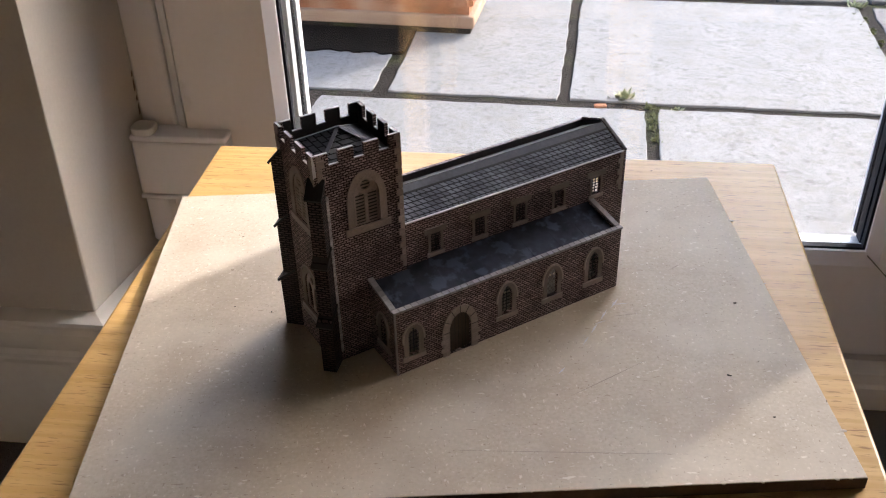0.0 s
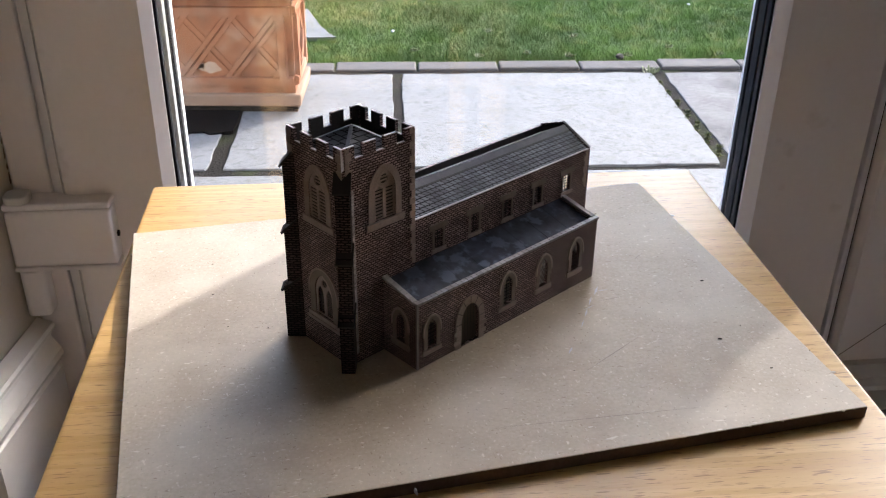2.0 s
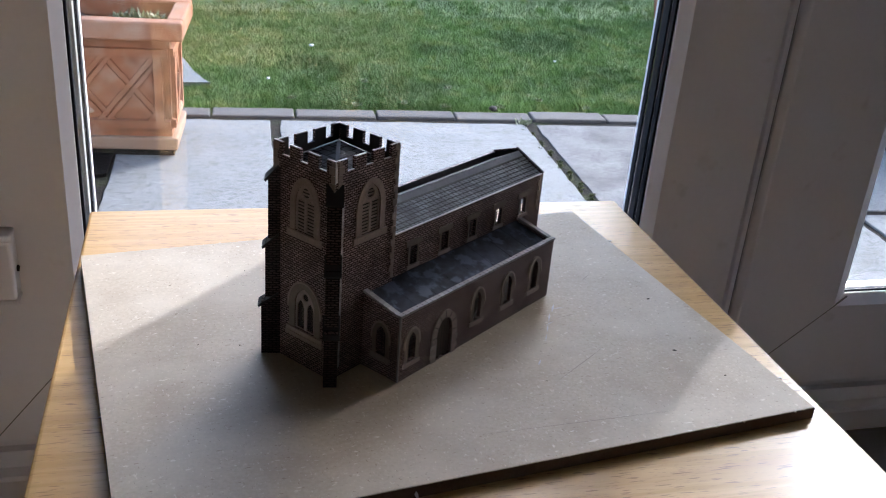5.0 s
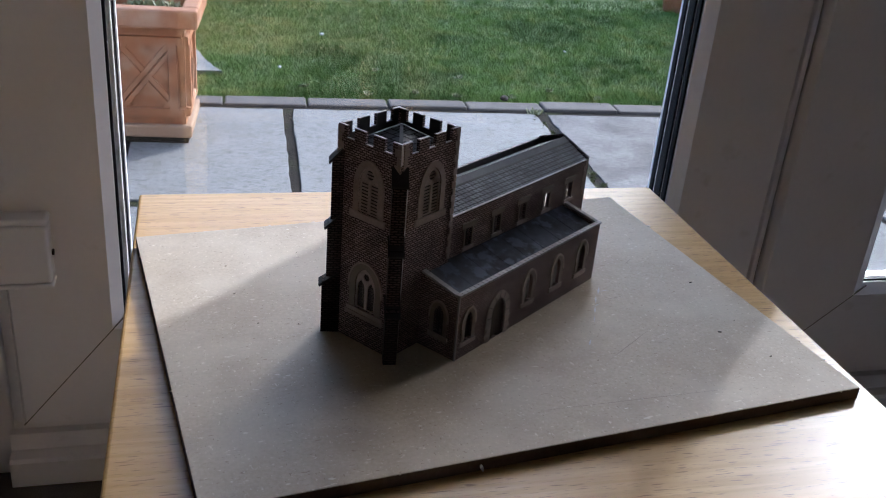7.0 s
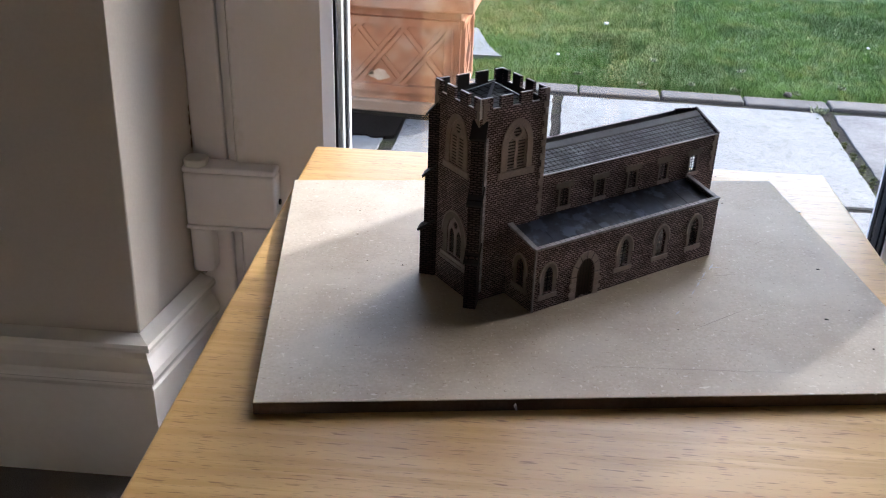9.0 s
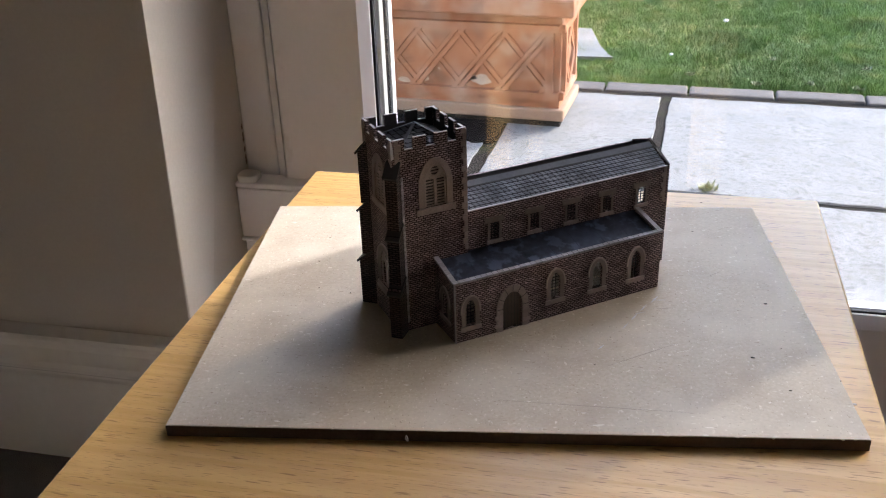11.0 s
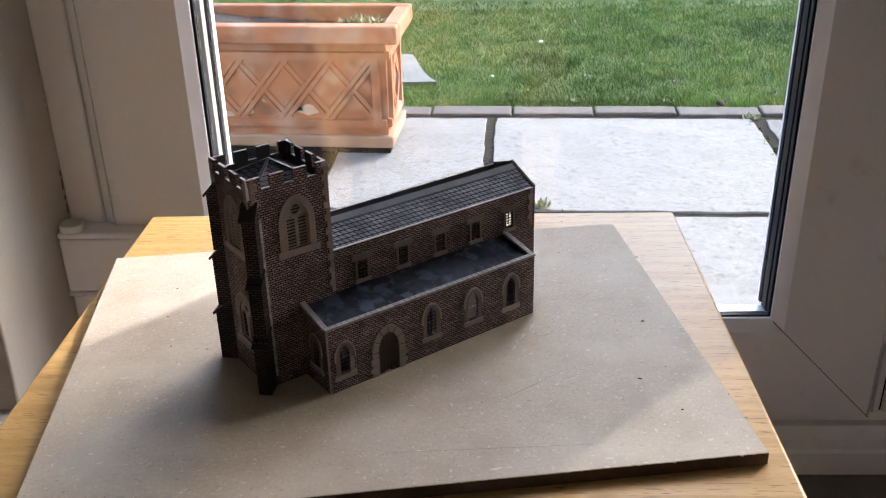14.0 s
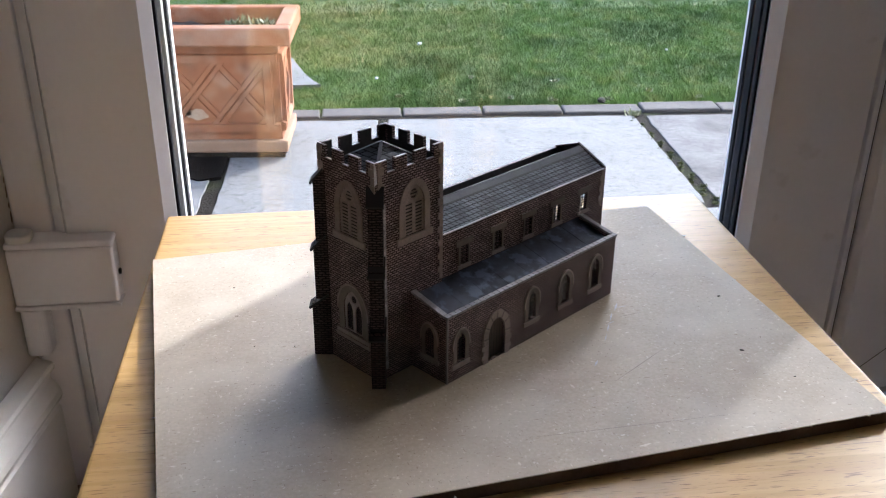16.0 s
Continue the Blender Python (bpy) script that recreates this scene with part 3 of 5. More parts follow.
for a in ((-0.16, 0.16, 0.215, 0.233), (-0.16, 0.16, -0.243, -0.225), (-0.179, -0.161, -0.22, 0.21), (0.161, 0.179, -0.22, 0.21)):
    part("apron", solid(*a, -0.095, -0.0205, bevel=0.001), M["pine_leg"], table)

BOARD_T = 0.0072
board = thing("board", pose(0.1976, -0.1960, 0, 0, 0, 8.35), "pale brown fibreboard sheet lying askew on the pine table", "board")
BW, BD = 0.3545 / 2, 0.2694 / 2
bm = bmesh.new()
box(bm, -BW, BW, -BD, BD, 0.0003, BOARD_T - 0.0006)
part("core", bm, M["mdf_edge"], board, "dark sawn fibre edge")
part("face", solid(-BW + 0.0001, BW - 0.0001, -BD + 0.0001, BD - 0.0001, BOARD_T - 0.0006, BOARD_T, bevel=0.00025), M["mdf"], board, "smooth speckled face")
random.seed(5)
for k in range(18):
    s = random.choice((-1, 1))
    along = random.uniform(-BW, BW) if random.random() < 0.7 else None
    if along is None:
        x, y = s * BW, random.uniform(-BD, BD)
    else:
        x, y = along, -BD if random.random() < 0.75 else BD
    bm = bmesh.new()
    r = random.uniform(0.0005, 0.0013)
    bmesh.ops.create_icosphere(bm, subdivisions=1, radius=r, matrix=Matrix.LocRotScale((x, y, BOARD_T - 0.0002), None, (random.uniform(0.8, 2.2), random.uniform(0.5, 1.0), 0.5)))
    part("splinter", bm, M["mdf"], board)


def on_board(x, y):
    """A place of the world on the board's face, in the board's own axes."""
    return Matrix.Rotation(radians(-8.35), 3, "Z") @ Vector((x - 0.1976, y + 0.1960, 0))


for (ax, ay), (bx, by), w in (((0.262, -0.262), (0.300, -0.232), 0.00035), ((0.285, -0.196), (0.300, -0.192), 0.0003), ((0.210, -0.3035), (0.315, -0.2965), 0.00022), ((0.318, -0.150), (0.327, -0.141), 0.0003)):
    a, b = on_board(ax, ay), on_board(bx, by)
    d = (b - a).normalized()
    n = Vector((-d.y, d.x, 0)) * w * 0.7
    top = Vector((0, 0, BOARD_T + 0.00003))
    part("scratch", prism([a + n * 0.2 + top, a - n * 0.2 + top, (a + b) / 2 - n + top, b + top, (a + b) / 2 + n + top], (0, 0, 0.00004)), M["scratch"], board, "fine dark scratch")


for (ax, ay), (bx, by), w in (((0.288, -0.1795), (0.2835, -0.189), 0.0007), ((0.2815, -0.1905), (0.2775, -0.2005), 0.0005), ((0.276, -0.2035), (0.2725, -0.212), 0.0006), ((0.2715, -0.214), (0.268, -0.2225), 0.0004), ((0.259, -0.2405), (0.2555, -0.2465), 0.0006), ((0.281, -0.2), (0.2735, -0.2045), 0.0003), ((0.2935, -0.1835), (0.285, -0.1855), 0.0003)):
    a, b = on_board(ax, ay), on_board(bx, by)
    n = Vector((-(b - a).y, (b - a).x, 0)).normalized() * w
    top = Vector((0, 0, BOARD_T + 0.00003))
    part("scratch", prism([a + top, (a + b) / 2 - n + top, b + top, (a + b) / 2 + n + top], (0, 0, 0.00004)), M["card"], board, "short pale scratch")


a = on_board(0.1667, -0.3408)
part("nick", prism([(a.x, a.y - 0.0006, BOARD_T), (a.x + 0.0008, a.y - 0.0006, BOARD_T - 0.001), (a.x + 0.0012, a.y - 0.0006, BOARD_T - 0.0034), (a.x + 0.0006, a.y - 0.0006, BOARD_T - 0.0038), (a.x - 0.0006, a.y - 0.0006, BOARD_T - 0.0016)], (0, 0.0012, 0)), M["card"], board, "pale nick in the sawn edge")


def crumb(x, y, z, size, turn):
    size *= 0.65
    bm = bmesh.new()
    bmesh.ops.create_icosphere(bm, subdivisions=2, radius=size, matrix=Matrix.Diagonal((1.9, 0.6, 0.5, 1)))
    for v in bm.verts:
        v.co *= 1 + 0.5 * noise.noise(v.co * 900 + Vector((x * 50, y * 50, 0)))
    ob = part("crumb", bm, M["crumb"])
    ob.matrix_world = pose(x, y, z + size * 0.42, 0, 0, turn)
    tagged(ob, "tiny dark crumb lying on the pale board" if z > 0.001 else "tiny dark crumb lying on the pine table", "crumb", "crumbs on the table")


for x, y, s, a in ((0.3522, -0.1789, 0.0011, 5), (0.3408, -0.2402, 0.0011, -10), (0.3580, -0.2686, 0.0009, 10), (0.357, -0.228, 0.0006, 50), (0.058, -0.134, 0.0006, 20), (0.103, -0.118, 0.0006, 70), (0.062, -0.170, 0.0006, 0), (0.074, -0.205, 0.0006, 40), (0.096, -0.208, 0.0007, 110), (0.31, -0.085, 0.0006, 30), (0.255, -0.262, 0.0005, 0), (0.385, -0.255, 0.0006, 80)):
    crumb(x, y, BOARD_T, s, a)
crumb(0.329, -0.392, 0.0, 0.0011, 60)
crumb(0.318, -0.018, 0.0, 0.0007, 10)

# ---- the garden ----
structure("ground", solid(-60, 60, -60, 90, OUT - 0.6, OUT - 0.028), M["lawn"], "soil under the garden reaching far off", "ground")
structure("house_footing", solid(-1.8, 3.1, 0.405, 0.47, OUT - 0.2, FLOOR), M["slab"], "grey rendered footing under the garden doors", "footing")

PATIO = pose(0.28, 1.655, OUT, 0, 0, -2.8)
patio = thing("patio", PATIO, "weathered pale concrete paving with dark mossy joints", "paving", "", "structure")
part("bedding", solid(-4.2, 4.6, -1.20, 0.835, -0.03, -0.006), M["bedding"], patio, "dark mossy soil in the joints")
random.seed(11)


def flag(x0, x1, y0, y1, mat="slab"):
    """One flagstone with worn, slightly wandering edges."""
    g = 0.015
    bm = bmesh.new()
    pts = []
    gy = 0.019
    ring = [(x0 + g, y0 + gy), (x1 - g, y0 + gy), (x1 - g, y1 - gy), (x0 + g, y1 - gy)]
    for k in range(4):
        (ax, ay), (bx, by) = ring[k], ring[(k + 1) % 4]
        n = 16
        for i in range(n):
            f = i / n
            w = noise.noise(Vector((ax + (bx - ax) * f, ay + (by - ay) * f, 0)) * 22) * 0.006 if i else -0.005
            nx, ny = (by - ay), -(bx - ax)
            L = math.hypot(nx, ny)
            pts.append((ax + (bx - ax) * f + nx / L * w, ay + (by - ay) * f + ny / L * w, -0.03))
    extrude_outline(bm, pts, (0, 0, 0.03 + random.uniform(-0.003, 0.003)))
    top = [e for e in bm.edges if all(v.co.z > -0.01 for v in e.verts)]
    bmesh.ops.bevel(bm, geom=top, offset=0.003, segments=2, profile=0.5, affect="EDGES")
    part("flagstone", bm, M[mat], patio)


# Bare black soil in front of the planter, with a ragged edge over the short slab.
ragged = [(-0.86, 0.50), (-0.478, 0.50)]
for i in range(41):
    x = -0.478 - 0.382 * i / 40
    ragged.append((x, 0.275 + 0.035 * noise.noise(Vector((x * 16, 2.2, 0))) + 0.012 * noise.noise(Vector((x * 60, 5.1, 0)))))
bm = bmesh.new()
extrude_outline(bm, [(x, y, -0.02) for x, y in ragged], (0, 0, 0.0245))
part("soil_patch", bm, M["wet_soil"], patio, "bare black soil before the planter")
ROWS_A = [-4.2, -3.1, -2.2, -1.35, -0.49, 0.0, 0.89, 1.5, 2.4, 3.3, 4.0, 4.6]
ROWS_B = [-4.2, -3.4, -2.5, -1.6, -0.66, 0.222, 0.97, 1.66, 2.65, 3.6, 4.6]
ROWS_C = [-4.2, -3.0, -2.1, -1.2, -0.3, 0.6, 1.5, 2.4, 3.3, 4.0, 4.6]
for xs, y0, y1 in ((ROWS_A, 0.0, 0.815), (ROWS_B, -0.62, 0.0), (ROWS_C, -1.20, -0.62)):
    for a, b in zip(xs, xs[1:]):
        wide = {0.89: 0.005, -0.49: 0.006}
        flag(a + wide.get(a, 0), b - wide.get(b, 0), y0, 0.305 if (a, y0) == (-1.35, 0.0) else y1, "slab_stained" if (a, y0) == (0.89, 0.0) else "slab")
kerb = thing("kerb", PATIO, "row of worn grey kerb stones along the lawn", "kerb", "", "structure")
for k in range(-13, 16):
    x0 = 0.07 + k * 0.282
    bm = solid(x0 + 0.003, x0 + 0.279, 0.838 + random.uniform(-0.004, 0.004), 0.925 + random.uniform(-0.006, 0.006), -0.05, 0.004 + random.uniform(-0.003, 0.004), bevel=0.007)
    part("kerb_stone", bm, M["kerb"], kerb)

# Weeds and moss in the joints.
def weed(x, y, count, size, seed, name, label, mat="leaf"):
    random.seed(seed)
    bm = bmesh.new()
    for _ in range(count):
        a, t, h = random.uniform(0, 6.28), random.uniform(0.3, 1.1), random.uniform(0.4, 1.0) * size
        px, py = random.gauss(0, size * 0.35), random.gauss(0, size * 0.22)
        d = Vector((math.cos(a) * math.sin(t), math.sin(a) * math.sin(t), math.cos(t)))
        s = Vector((-math.sin(a), math.cos(a), 0)) * size * 0.16
        p = Vector((px, py, 0))
        v = [bm.verts.new(q) for q in (p, p + d * h * 0.5 + s, p + d * h, p + d * h * 0.5 - s)]
        bm.faces.new(v)
    ob = part(name, bm, M[mat])
    ob.matrix_world = pose(x, y, OUT - 0.006)
    tagged(ob, label, "weed", "weeds in the paving", "")


weed(0.437, 1.690, 46, 0.036, 1, "weed", "small leafy green weed growing in a paving joint")
weed(0.500, 1.640, 40, 0.021, 2, "weed", "small brownish weed growing in a paving joint", "moss")
weed(0.565, 1.628, 36, 0.017, 3, "weed", "low pale green weed in a paving joint")
for k in range(9):
    weed(0.505 + 0.012 * math.sin(k * 2.6), 1.60 - 0.02 * k, 22, 0.016, 60 + k, "moss_tuft", "olive moss tuft in a paving joint", "moss")
bm = solid(-0.016, 0.016, -0.008, 0.008, 0.0, 0.008, bevel=0.003)
chip = part("brick_chip", bm, M["terracotta"])
chip.matrix_world = pose(0.373, 1.640, OUT - 0.005, 0, 0, 8)
tagged(chip, "small red brick chip lying in a paving joint", "brick chip")
weed(1.190, 2.42, 40, 0.03, 4, "weed", "low green weed by the kerb")
for k in range(26):
    yy = 1.63 + k * 0.031
    weed(1.176 + 0.015 * math.sin(k * 2.1), yy, 60, 0.012, 20 + k, "moss_tuft", "olive moss tuft in a paving joint", "moss")

for k, (x, y) in enumerate(((0.62, 2.63), (0.80, 2.66), (0.95, 2.62), (1.16, 2.61), (1.34, 2.70), (0.40, 2.72), (1.02, 2.86), (1.5, 2.6), (0.7, 2.95))):
    weed(x, y, 40, 0.02, 90 + k, "lawn_weed", "broad-leaved pale green weed in the lawn")

def petal(x, y, size, seed, name, mat, label):
    bm = bmesh.new()
    bmesh.ops.create_icosphere(bm, subdivisions=2, radius=size, matrix=Matrix.Diagonal((1.0, 0.7, 0.45, 1)))
    for v in bm.verts:
        v.co *= 1 + 0.35 * noise.noise(v.co * 60 + Vector((seed, 0, 0)))
    ob = part(name, bm, M[mat])
    ob.matrix_world = pose(x, y, OUT - 0.004 + size * 0.3, 0, 0, seed * 40)
    tagged(ob, label, name.replace("_", " "))


for k, (x, y, size) in enumerate(((0.559, 3.51, 0.013), (0.333, 2.97, 0.010), (1.62, 3.3, 0.008))):
    petal(x, y, size, k + 1, "fallen_petal", "raw", "small white petal lying in the short lawn")
petal(1.124, 2.584, 0.022, 7, "soil_clod", "potting", "brown clod of soil on the kerb beside the lawn")

# Lawn: blades of grass.
rng = np.random.default_rng(3)


def grass(name, n, x0, x1, y0, y1, h0, h1, width, label):
    x, y = rng.uniform(x0, x1, n), rng.uniform(y0, y1, n)
    h = rng.uniform(h0, h1, n)
    # A quarter of the blades stand in taller tufts.
    k, tufts = n // 4, max(20, n // 300)
    home = rng.integers(0, tufts, k)
    x[:k] = rng.uniform(x0, x1, tufts)[home] + rng.normal(0, 0.016, k)
    y[:k] = rng.uniform(y0, y1, tufts)[home] + rng.normal(0, 0.022, k)
    h[:k] *= rng.uniform(0.8, 1.7, tufts)[home]
    y = np.maximum(y, 2.595 - (x - 0.28) * 0.049)
    a, lean = rng.uniform(0, 2 * np.pi, n), rng.uniform(0.2, 1.3, n)
    dx, dy = np.cos(a), np.sin(a)
    base = np.stack([x, y, np.full(n, OUT - 0.03)], 1)
    side = np.stack([-dy, dx, np.zeros(n)], 1) * width
    tip = base + np.stack([dx * lean * h, dy * lean * h, h], 1)
    verts = np.stack([base - side, base + side, tip], 1).reshape(-1, 3)
    me = bpy.data.meshes.new(name)
    me.from_pydata(verts.tolist(), [], np.arange(3 * n).reshape(-1, 3).tolist())
    me.materials.append(M["grass"])
    tagged(new(name, me), label, "grass", "", "stuff")


grass("grass", 330000, -1.7, 3.6, 2.54, 4.3, 0.008, 0.024, 0.0013, "short green lawn grass beyond the kerb")
grass("grass", 16000, -1.7, 3.6, 2.55, 2.72, 0.015, 0.042, 0.0018, "longer pale grass tufts along the kerb")
grass("grass", 300000, -3.2, 6.5, 4.3, 8.0, 0.010, 0.028, 0.0022, "short green lawn grass farther off")
structure("path_slab", prism([(-1.2, 2.94, OUT - 0.011), (0.115, 2.94, OUT - 0.011), (0.09, 2.99, OUT - 0.011), (0.055, 3.1, OUT - 0.011), (0.03, 3.22, OUT - 0.011), (0.0, 3.36, OUT - 0.011), (-1.2, 3.5, OUT - 0.011)], (0, 0, -0.03)), M["slab"], "pale concrete path slab set in the lawn", "paving")

# Planter.
planter = thing("planter", pose(0.0085, 2.100, OUT, 0, 0, -4.8), "large square terracotta planter with a raised lattice on its sides", "planter")
PW, PD = 0.70, 0.275


def tapered(x0, x1, y0, y1, z0, z1, grow):
    """A block that widens upwards by grow on every side."""
    bm = solid(x0, x1, y0, y1, z0, z1)
    cx, cy = (x0 + x1) / 2, (y0 + y1) / 2
    for v in bm.verts:
        if v.co.z > (z0 + z1) / 2:
            v.co.x += grow if v.co.x > cx else -grow
            v.co.y += grow if v.co.y > cy else -grow
    return bm


# The foot's near-black colour stands in for shade in the gap below the plinth.
part("foot", solid(-PW + 0.02, -0.012, 0.012, PD - 0.02, 0.0, 0.021), M["bedding"], planter, "recessed foot coloured dark for the shade under the planter")
bm = tapered(-PW, 0.0, 0.0, PD, 0.019, 0.058, 0.002)
bmesh.ops.bevel(bm, geom=list(bm.edges), offset=0.006, segments=2, profile=0.5, affect="EDGES")
part("plinth", bm, M["limed"], planter, "moulded plinth bleached by lime")
bm = tapered(-PW + 0.016, -0.016, 0.016, PD - 0.016, 0.056, 0.352, 0.004)
bm.faces.ensure_lookup_table()
top = max(bm.faces, key=lambda f: f.calc_center_median().z)
bmesh.ops.inset_region(bm, faces=[top], thickness=0.024)
bmesh.ops.translate(bm, verts=list(top.verts), vec=(0, 0, -0.09))
part("body", bm, M["terracotta"], planter)
# rim: four lengths
R0, R1 = 0.350, 0.404
for a in ((-PW - 0.034, 0.030, -0.036, 0.016), (-PW - 0.034, 0.030, PD - 0.018, PD + 0.024), (-PW - 0.034, -PW + 0.018, 0.0165, PD - 0.0185), (-0.018, 0.030, 0.0165, PD - 0.0185)):
    part("rim", solid(a[0], a[1], a[2], a[3], R0, R1, bevel=0.007), M["terracotta"], planter)
bm = bmesh.new()
bmesh.ops.create_grid(bm, x_segments=24, y_segments=14, size=0.5, matrix=Matrix.LocRotScale((-PW / 2, PD / 2, 0.345), None, (PW - 0.084, PD - 0.084, 1)))
for v in bm.verts:
    v.co.z += noise.noise(v.co * 22) * 0.016 - 0.062 * v.co.x - 0.004
part("soil", bm, M["potting"], planter, "dark crumbly potting soil", True)


def clipped(px, pz, dx, dz, x0, x1, z0, z1):
    """The stretch of a line inside a rectangle."""
    lo, hi = -9, 9
    for p, d, a, b in ((px, dx, x0, x1), (pz, dz, z0, z1)):
        t0, t1 = sorted(((a - p) / d, (b - p) / d))
        lo, hi = max(lo, t0), min(hi, t1)
    return (px + dx * lo, pz + dz * lo, px + dx * hi, pz + dz * hi) if hi - lo > 0.02 else None


def lattice(length, place):
    """Raised crossing straps and a border; place turns (along, out, up) into the planter's axes."""
    border = 0.030
    x0, x1, z0, z1 = border, length - border, 0.096, 0.306

    def bar(ax, az, bx, bz, w, name, rise=0.0085):
        L = math.hypot(bx - ax, bz - az)
        nx, nz = -(bz - az) / L * w, (bx - ax) / L * w
        pts = [(ax + nx, az + nz), (ax - nx, az - nz), (bx - nx, bz - nz), (bx + nx, bz + nz)]
        bm = bmesh.new()
        lo = [bm.verts.new(place(x, -0.002, z)) for x, z in pts]
        f = 0.74
        cx = [((x - (ax if i < 2 else bx)) * f + (ax if i < 2 else bx), (z - (az if i < 2 else bz)) * f + (az if i < 2 else bz)) for i, (x, z) in enumerate(pts)]
        hi = [bm.verts.new(place(x, rise, z)) for x, z in cx]
        bm.faces.new(hi)
        bm.faces.new(list(reversed(lo)))
        for i in range(4):
            bm.faces.new((lo[i], lo[(i + 1) % 4], hi[(i + 1) % 4], hi[i]))
        part(name, bm, M["terracotta"], planter)
    step = 0.140
    for k in range(-5, 11):
        for s in (1, -1):
            c = clipped(length / 2 + 0.014 + (k - 2.5) * step, (z0 + z1) / 2, 0.64, 0.77 * s, x0, x1, z0, z1)
            if c:
                lx, lz = c[2] - c[0], c[3] - c[1]
                L = math.hypot(lx, lz)
                for off in (-0.0088, 0.0088):
                    bar(c[0] - lz / L * off, c[1] + lx / L * off, c[2] - lz / L * off, c[3] + lx / L * off, 0.0082, "lattice_strap", 0.0066 + 0.0012 * s)
    for c in ((0.0, z0, length, z0), (0.0, z1, length, z1), (x0, z0, x0, z1), (x1, z0, x1, z1)):
        bar(*c, 0.015, "border_strap", 0.0112 if c[1] == c[3] else 0.0125)


lattice(PW - 0.036, lambda a, o, z: (-PW + 0.018 + a, 0.014 - o, z))
lattice(PD - 0.036, lambda a, o, z: (-0.014 + o, 0.018 + a, z))
# lime blooms on the front, each with a ragged rim
for px, pz, pw, ph in ((-0.262, 0.136, 0.036, 0.017), (-0.292, 0.142, 0.012, 0.008), (-0.452, 0.128, 0.020, 0.007), (-0.515, 0.120, 0.024, 0.008), (-0.392, 0.166, 0.011, 0.008), (-0.44, 0.151, 0.006, 0.014), (-0.062, 0.090, 0.010, 0.006), (-0.035, 0.088, 0.008, 0.007), (-0.33, 0.131, 0.02, 0.005)):
    outline = []
    for i in range(22):
        a = 2 * math.pi * i / 22
        r = 1 + 0.45 * noise.noise(Vector((px * 40 + 1.7 * math.cos(a), pz * 40 + 1.7 * math.sin(a), 3.0)))
        outline.append((px + pw * r * math.cos(a), 0.0135, pz + ph * r * math.sin(a)))
    part("lime_bloom", prism(outline, (0, 0.002, 0)), M["bloom"], planter, "flaking white lime bloom")
random.seed(8)
for sx, sy in ((-0.11, 0.21), (-0.065, 0.20), (-0.16, 0.215), (-0.075, 0.16)):
    bm = bmesh.new()
    for _ in range(60):
        a, t, h = random.uniform(0, 6.28), random.uniform(0.2, 1.3), random.uniform(0.02, 0.05)
        p = Vector((random.gauss(0, 0.014), random.gauss(0, 0.01), 0))
        d = Vector((math.cos(a) * math.sin(t), math.sin(a) * math.sin(t), math.cos(t)))
        s = Vector((-math.sin(a), math.cos(a), 0)) * 0.006
        bm.faces.new([bm.verts.new(q) for q in (p, p + d * h * 0.5 + s, p + d * h, p + d * h * 0.5 - s)])
    ob = part("planter_weed", bm, M["leaf"])
    ob.matrix_world = pose(0.0085, 2.100, OUT, 0, 0, -4.8) @ pose(sx, sy, 0.348)
    tagged(ob, "small green plant growing in the planter", "plant", "plants in the planter")

copy_thing(planter, pose(3.14, 2.02, OUT, 0, 0, -3.5))

# A small pot far out on the lawn.
pot = thing("flower_pot", pose(2.68, 4.36, OUT - 0.03), "small terracotta flower pot standing on the lawn", "flower pot")
bm = bmesh.new()
bmesh.ops.create_cone(bm, cap_ends=True, segments=28, radius1=0.075, radius2=0.10, depth=0.17, matrix=pose(0, 0, 0.085))
part("body", bm, M["terracotta"], pot, "", True)
bm = bmesh.new()
bmesh.ops.create_cone(bm, cap_ends=True, segments=28, radius1=0.114, radius2=0.118, depth=0.045, matrix=pose(0, 0, 0.19))
part("rim", bm, M["terracotta"], pot, "", True)

# Damp damage in the corner of the reveal above the hinge.
random.seed(4)
for k in range(6):
    z = -0.095 - k * 0.010 + random.uniform(-0.003, 0.003)
    w, h = random.uniform(0.0005, 0.0015), random.uniform(0.004, 0.008)
    bm = prism([(REVEAL_L + 0.0006, 0.3425 - w, z), (REVEAL_L + 0.0006, 0.344, z + h * 0.6), (REVEAL_L + 0.0006, 0.3445, z - h * 0.4), (REVEAL_L + 0.0006, 0.3425 - w * 0.6, z - h * 0.7)], (0.0006, 0, 0))
    part("damp_crack", bm, M["damp"], frame_door, "dark damp crack beside the frame")
for k in range(7):
    bm = bmesh.new()
    bmesh.ops.create_icosphere(bm, subdivisions=1, radius=random.uniform(0.003, 0.006), matrix=Matrix.LocRotScale((-0.227 + random.uniform(-0.008, 0.008), 0.3445, -0.314 + random.uniform(-0.008, 0.008)), None, (1, 0.3, 0.8)))
    part("broken_filler", bm, M["damp"] if k % 3 else M["card"], frame_door, "crumbled filler under the hinge")


# ---- the card church: sizes in its own axes, x along the nave, y away from the aisle ----
D = 0.1
CH_POSE = pose(0.17448, -0.25459, BOARD_T, 0, 0, 37.65)
church = thing("model_church", CH_POSE, "small printed card church with a battlemented tower, dark brown brick", "model building")
AL, NV = 1.425, 0.278
NU0, NU1, NN = 0.222, 1.645, 0.665
TU0, TU1, TV0, TV1 = -0.232, 0.222, 0.262, 0.690
SKIN = 0.018


def P(u, v, z):
    return Vector((u * D, v * D, z * D))


